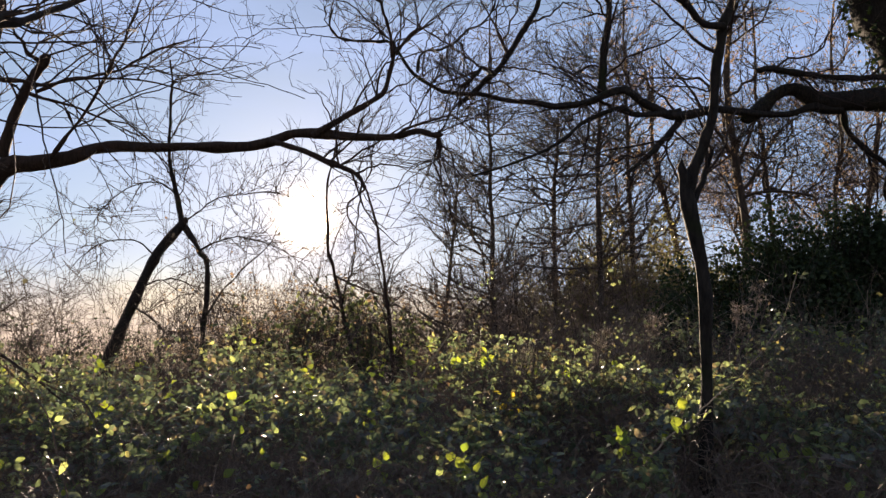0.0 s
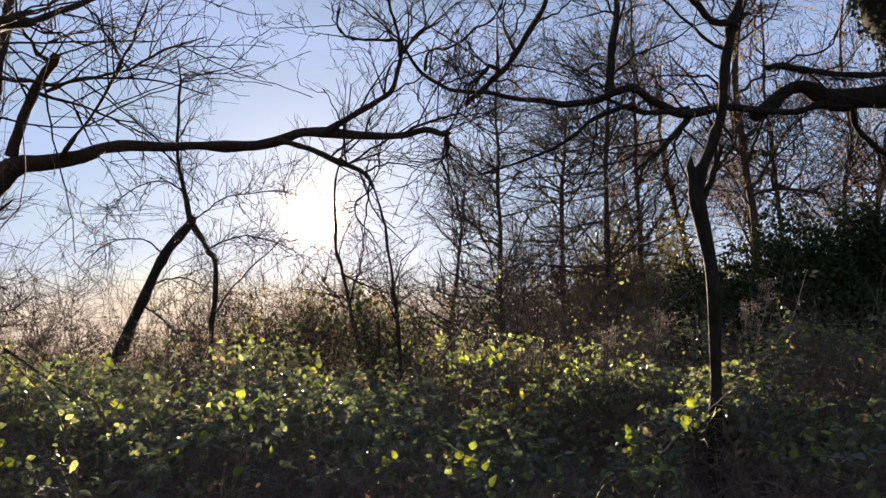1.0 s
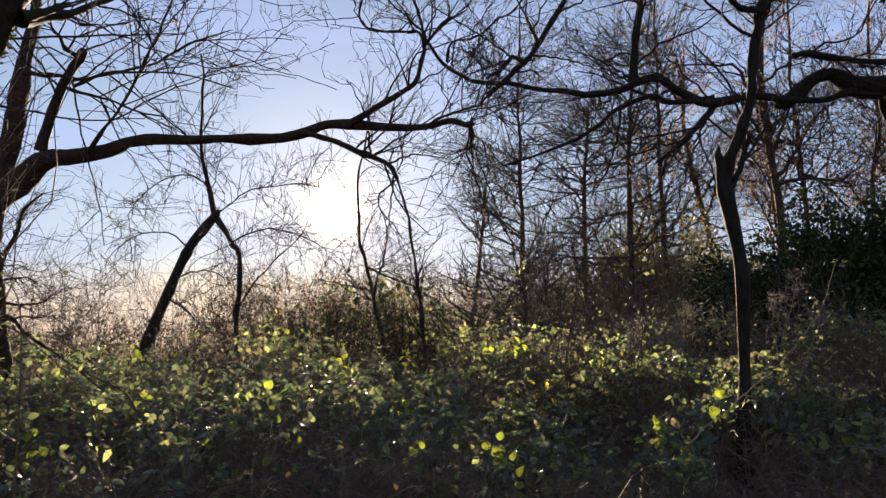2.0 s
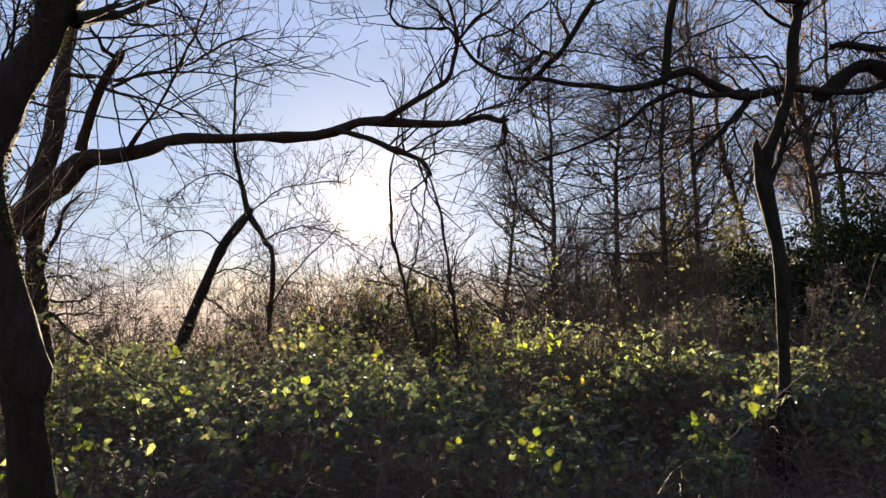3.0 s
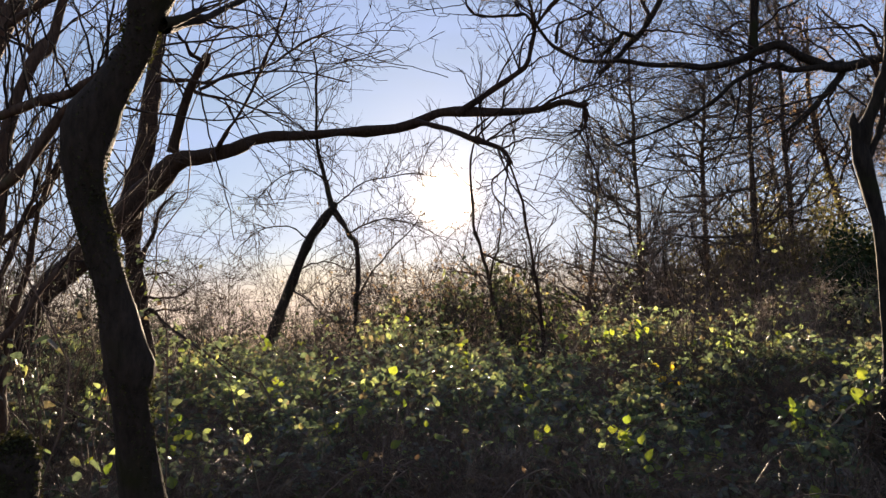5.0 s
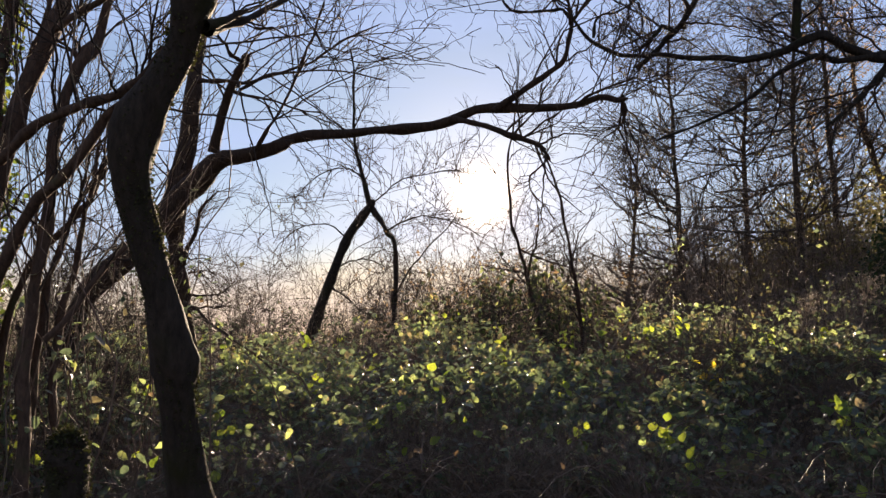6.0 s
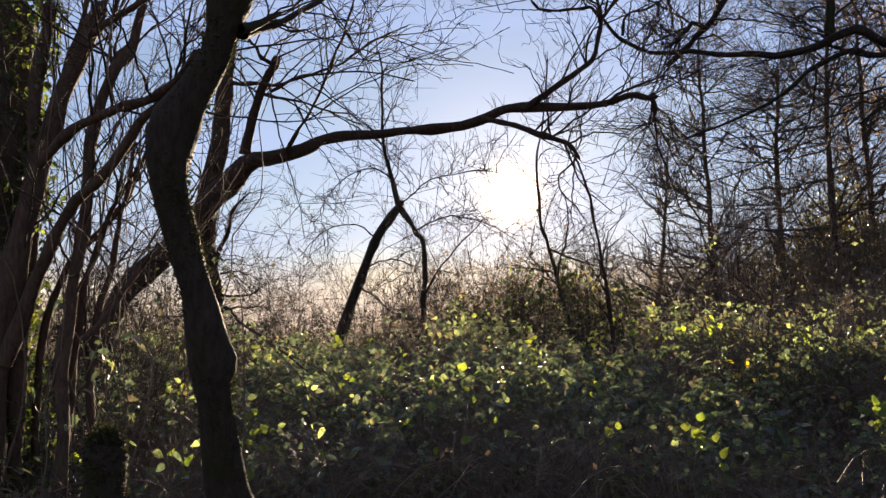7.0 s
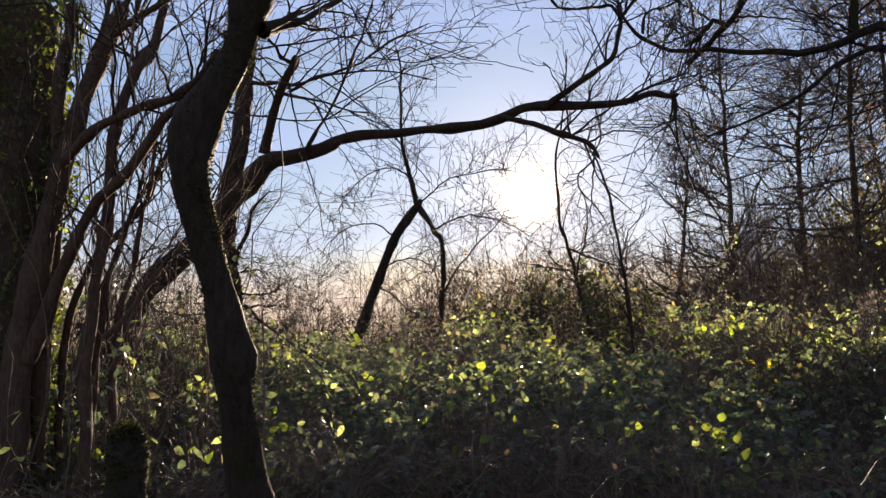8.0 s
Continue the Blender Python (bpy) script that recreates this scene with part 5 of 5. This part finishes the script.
for k, (c, r, n) in enumerate((((-2.28, 22.0, 3.15), (0.8, 0.7, 0.75), 700), ((-3.75, 22.0, 3.1), (0.7, 0.7, 0.7), 550), ((-1.35, 21.4, 2.8), (0.6, 0.6, 0.65), 450), ((-5.3, 22.4, 2.7), (1.0, 0.8, 0.7), 600))):
    clump("leafy_shrub", c, r, n, (0.09, 0.18), shrub_leaf, 400 + k, "leafy shrub in front of the low sun", "shrub", 14)


for k, (c, r, n) in enumerate((((-1.73, 11.06, 2.42), (0.34, 0.35, 0.30), 130), ((-1.02, 11.15, 2.40), (0.26, 0.3, 0.28), 110), ((-1.36, 10.9, 1.95), (0.5, 0.4, 0.3), 190), ((-0.51, 11.2, 2.08), (0.45, 0.4, 0.32), 170), ((-2.4, 10.9, 2.0), (0.45, 0.4, 0.3), 160), ((-3.1, 10.8, 1.9), (0.4, 0.4, 0.25), 120))):
    clump("leafy_shrub", c, r, n, (0.045, 0.09), ivy_leaf, 420 + k, "thin leafy shrub rising out of the brambles", "shrub", 7)


def cane(points, seed, label, mat=None):
    """One long cane with short side twigs and a few leaves."""
    rng = np.random.default_rng(seed)
    x, y, _, _ = points[0]
    root = thing("cane", (x, y, 0), label, "cane", "single canes")
    q = spline(points, 26)
    q[:, :3] += np.cumsum(rng.normal(0, 0.004, (26, 3)), 0)
    stem = part("stem", *tube_arrays(q[None, :, :3], q[None, :, 3], 6, 0.08, rng), mat or cane_skin, root)
    s, r = sprout(rng, q[None, :, :3], q[None, :, 3], 16, (0.08, 0.32), (35, 80), 6, 0.8, 0.1, 0.1, 1.0, 0.5, 0.0014)
    part("twig_spray", *tube_arrays(s, r, 3), mat or cane_skin, root, "short side twigs", "stuff")
    p = along_lines(rng, s, 34) + rng.normal(0, 0.02, (34, 3))
    part("foliage", *leaf_arrays(rng, p, (0.03, 0.07)), bramble_leaf, root, "a few green leaves", "stuff")
    return root


ARCH = "long arching bramble cane over the thicket"
cane([(-0.05, 7.6, 0.5, 0.008), (0.02, 7.56, 1.05, 0.008), (0.07, 7.52, 1.35, 0.008), (0.33, 7.50, 1.49, 0.008), (0.62, 7.49, 1.54, 0.007), (0.90, 7.50, 1.47, 0.006), (1.11, 7.52, 1.35, 0.005), (1.21, 7.54, 1.20, 0.004)], 501, ARCH)
cane([(-1.0, 9.75, 0.3, 0.010), (-0.64, 9.71, 0.89, 0.010), (-0.17, 9.59, 1.68, 0.009), (0.23, 9.50, 2.30, 0.007), (0.43, 9.46, 2.60, 0.006), (0.60, 9.43, 2.81, 0.004)], 502, "pale slanting dead cane", dry_stem)
cane([(1.95, 7.2, 0.6, 0.007), (1.68, 7.16, 1.07, 0.007), (1.34, 7.11, 1.41, 0.006), (1.05, 7.07, 1.65, 0.004)], 503, ARCH)
cane([(2.3, 7.4, 0.7, 0.006), (2.54, 7.32, 1.35, 0.006), (2.84, 7.26, 1.75, 0.005), (3.02, 7.22, 2.05, 0.004), (3.15, 7.16, 2.45, 0.003)], 504, "pale slanting dead cane", dry_stem)
cane([(0.9, 5.4, 0.5, 0.007), (1.18, 5.37, 0.85, 0.007), (1.43, 5.33, 1.14, 0.006), (1.62, 5.31, 1.28, 0.005), (1.84, 5.28, 1.46, 0.004)], 505, "pale slanting dead cane", dry_stem)
cane([(-1.75, 4.2, 0.4, 0.005), (-1.91, 4.11, 1.12, 0.005), (-2.01, 4.04, 1.43, 0.004), (-2.18, 3.97, 1.62, 0.004), (-2.38, 3.89, 1.79, 0.003)], 506, ARCH)
cane([(-2.0, 3.4, 0.8, 0.004), (-2.20, 3.39, 1.19, 0.004), (-2.35, 3.33, 1.30, 0.004), (-2.52, 3.27, 1.39, 0.003), (-2.69, 3.20, 1.60, 0.003)], 507, ARCH)
cane([(-2.5, 6.2, 0.5, 0.008), (-2.59, 6.15, 0.99, 0.008), (-2.71, 6.10, 1.33, 0.007), (-3.05, 6.08, 1.49, 0.006), (-3.30, 6.05, 1.66, 0.005)], 508, ARCH)


def dry_weed(points, seed, wide=0.14):
    """A dead weed: a thin stalk with a branched, downy seed head."""
    rng = np.random.default_rng(seed)
    root = thing("dry_weed", (points[0][0], points[0][1], 0), "dry brown weed with downy branching seed head", "weed", "dry weeds")
    full = [(points[0][0], points[0][1], 0.02, 0.0045)] + [(*p, r) for p, r in zip(points, (0.004, 0.0035, 0.0025))]
    q = spline(full, 20)
    part("stalk", *tube_arrays(q[None, :, :3], q[None, :, 3], 5), dry_stem, root)
    s, r = sprout(rng, q[None, 12:, :3], q[None, 12:, 3], 20, (0.4 * wide, 1.6 * wide), (30, 75), 6, 0.7, 0.3, 0.0, 1.0, 0.7, 0.0022)
    s2, r2 = sprout(rng, s, r, 6, (0.03, 0.09), (30, 80), 4, 0.7, 0.2, 0.3, 1.0, 0.7, 0.0018)
    down = along_lines(rng, s2, 160) + rng.normal(0, 0.007, (160, 3))
    head = part("seed_head", *joined([tube_arrays(s, r, 3), tube_arrays(s2, r2, 3)]), dry_stem, root, "branched pale brown seed head")
    part("down", *leaf_arrays(rng, down, (0.007, 0.016), CHIP, CHIP_F), down_fluff, root, "pale fluffy seed down", "stuff")
    return root


dry_weed([(1.30, 7.72, 1.34), (1.43, 7.68, 1.66), (1.49, 7.64, 1.92)], 601)
dry_weed([(0.73, 7.94, 1.23), (0.79, 7.89, 1.55), (0.76, 7.86, 1.77)], 602)
dry_weed([(0.80, 8.47, 1.03), (0.80, 8.41, 1.47), (0.78, 8.38, 1.71)], 603)
dry_weed([(1.40, 8.22, 1.05), (1.50, 8.19, 1.56), (1.56, 8.17, 1.84)], 604)
dry_weed([(1.13, 8.68, 0.91), (1.31, 8.68, 1.35), (1.35, 8.66, 1.62)], 605)
dry_weed([(2.03, 8.32, 1.43), (2.09, 8.25, 1.89), (2.15, 8.22, 2.11)], 606)
dry_weed([(3.14, 8.49, 1.66), (3.23, 8.42, 2.12), (3.29, 8.37, 2.47)], 607)
dry_weed([(2.82, 8.08, 1.66), (2.88, 8.04, 1.93), (2.92, 8.01, 2.15)], 608)
dry_weed([(-0.64, 5.42, 0.49), (-0.65, 5.39, 0.71), (-0.64, 5.37, 0.86)], 609, 0.10)


def stump():
    rng = np.random.default_rng(701)
    root = thing("tree_stump", (-2.37, 2.96, 0), "dark rotten stump overgrown with moss", "stump")
    pts = [(-2.37, 2.96, -0.02, 0.15), (-2.38, 2.96, 0.3, 0.11), (-2.37, 2.95, 0.7, 0.09), (-2.36, 2.94, 1.05, 0.085), (-2.355, 2.93, 1.2, 0.075), (-2.35, 2.92, 1.25, 0.03)]
    q = spline(pts, 30)
    part("body", *tube_arrays(q[None, :, :3], q[None, :, 3], 16, 0.10, rng), bark_near, root)
    u = rng.uniform(0, 28.9, 5000)
    p = q[u.astype(int)]
    way = unit(rng.normal(0, 1, (5000, 3)) * (1, 1, 0.5))
    places = p[:, :3] + way * p[:, 3:] * rng.uniform(0.95, 1.12, (5000, 1))
    part("moss", *leaf_arrays(rng, places, (0.008, 0.02), CHIP, CHIP_F), moss_green, root, "dull dark green moss", "stuff")


stump()


def catkins(plant, count, seed):
    """Short catkins hanging from the last twigs."""
    rng = np.random.default_rng(seed)
    lines, rad = sprout(rng, *limb_lines(plant, [1, 3, 4, 5]), 30, (0.5, 1.8), (30, 80), 6, 0.6, 0.2)
    top = along_lines(rng, lines, count, 0.3, 1.0)
    u = np.linspace(0, 1, 4)[None, :, None]
    end = top + np.stack([rng.normal(0, 0.015, count), rng.normal(0, 0.015, count), -rng.uniform(0.05, 0.11, count)], -1)
    paths = top[:, None] * (1 - u) + end[:, None] * u
    part("twig_spray", *tube_arrays(lines, np.clip(rad, 0.004, 0.008), 3), twig_bark, plant.root, "fine twigs", "stuff")
    part("catkin_spray", *tube_arrays(paths, np.full((count, 4), 0.007), 4), pale_twig, plant.root, "short brown hanging catkins", "stuff")


catkins(lean, 260, 801)


def leafy_shoot(place, count, seed, mat=None, size=(0.055, 0.10), label="bramble shoot with broad sunlit green leaves"):
    """One upright shoot with broad leaves towards its tip; each leaf is a part."""
    rng = np.random.default_rng(seed)
    x, y, z = place
    root = thing("bramble_shoot", (x + rng.uniform(-0.2, 0.2), y + 0.15, 0), label, "shoot", "leafy shoots")
    fx, fy, _ = root.location
    q = spline([(fx, fy, 0.0, 0.005), (fx + 0.3 * (x - fx), fy - 0.02, 0.5 * z, 0.0045), (x, y, 0.92 * z, 0.0035), (x + rng.uniform(-0.08, 0.08), y - 0.1, z + 0.04, 0.002)], 18)
    part("stem", *tube_arrays(q[None, :, :3], q[None, :, 3], 5), cane_skin, root)
    shapes = [new_leaf(rng, mat) for _ in range(3)]
    for j in range(count):
        u = int(rng.integers(12, 18))
        side = Vector((rng.normal(0, 0.05), rng.normal(0, 0.03), rng.normal(0, 0.045)))
        tip = Vector(q[u, :3]) + side
        stalk = np.array([[*q[u, :3]], [*((Vector(q[u, :3]) + tip) / 2 + Vector((0, 0, 0.008)))], [*tip]])
        part("leaf_stalk", *tube_arrays(stalk[None], np.full((1, 3), 0.0011), 3), cane_skin, root)
        leaf = new("leaf", shapes[j % 3])
        leaf.parent = root
        leaf.location = tip - root.location
        leaf.rotation_euler = (rng.uniform(-0.9, 0.2), rng.uniform(-0.5, 0.5), rng.uniform(2.0, 4.3))
        s = rng.uniform(*size)
        leaf.scale = (s, s, s)
    return root


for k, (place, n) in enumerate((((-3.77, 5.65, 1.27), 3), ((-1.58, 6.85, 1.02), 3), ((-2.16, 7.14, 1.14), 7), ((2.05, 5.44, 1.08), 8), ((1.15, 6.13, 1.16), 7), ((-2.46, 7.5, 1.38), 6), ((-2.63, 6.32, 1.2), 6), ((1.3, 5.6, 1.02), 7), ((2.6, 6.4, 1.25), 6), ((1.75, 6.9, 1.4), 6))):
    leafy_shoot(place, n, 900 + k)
for k, (place, n) in enumerate((((0.32, 8.57, 1.75), 6), ((-0.39, 8.76, 1.78), 5), ((-0.75, 8.69, 1.6), 5), ((3.58, 8.23, 2.0), 6), ((3.93, 8.25, 1.88), 6))):
    leafy_shoot(place, n, 930 + k, None, (0.06, 0.11), "tall bramble shoot with dull yellowish green leaves")
leafy_shoot((-2.17, 3.72, 1.95), 7, 950, ivy_near, (0.03, 0.05), "thin shoot with small dark hanging leaves")
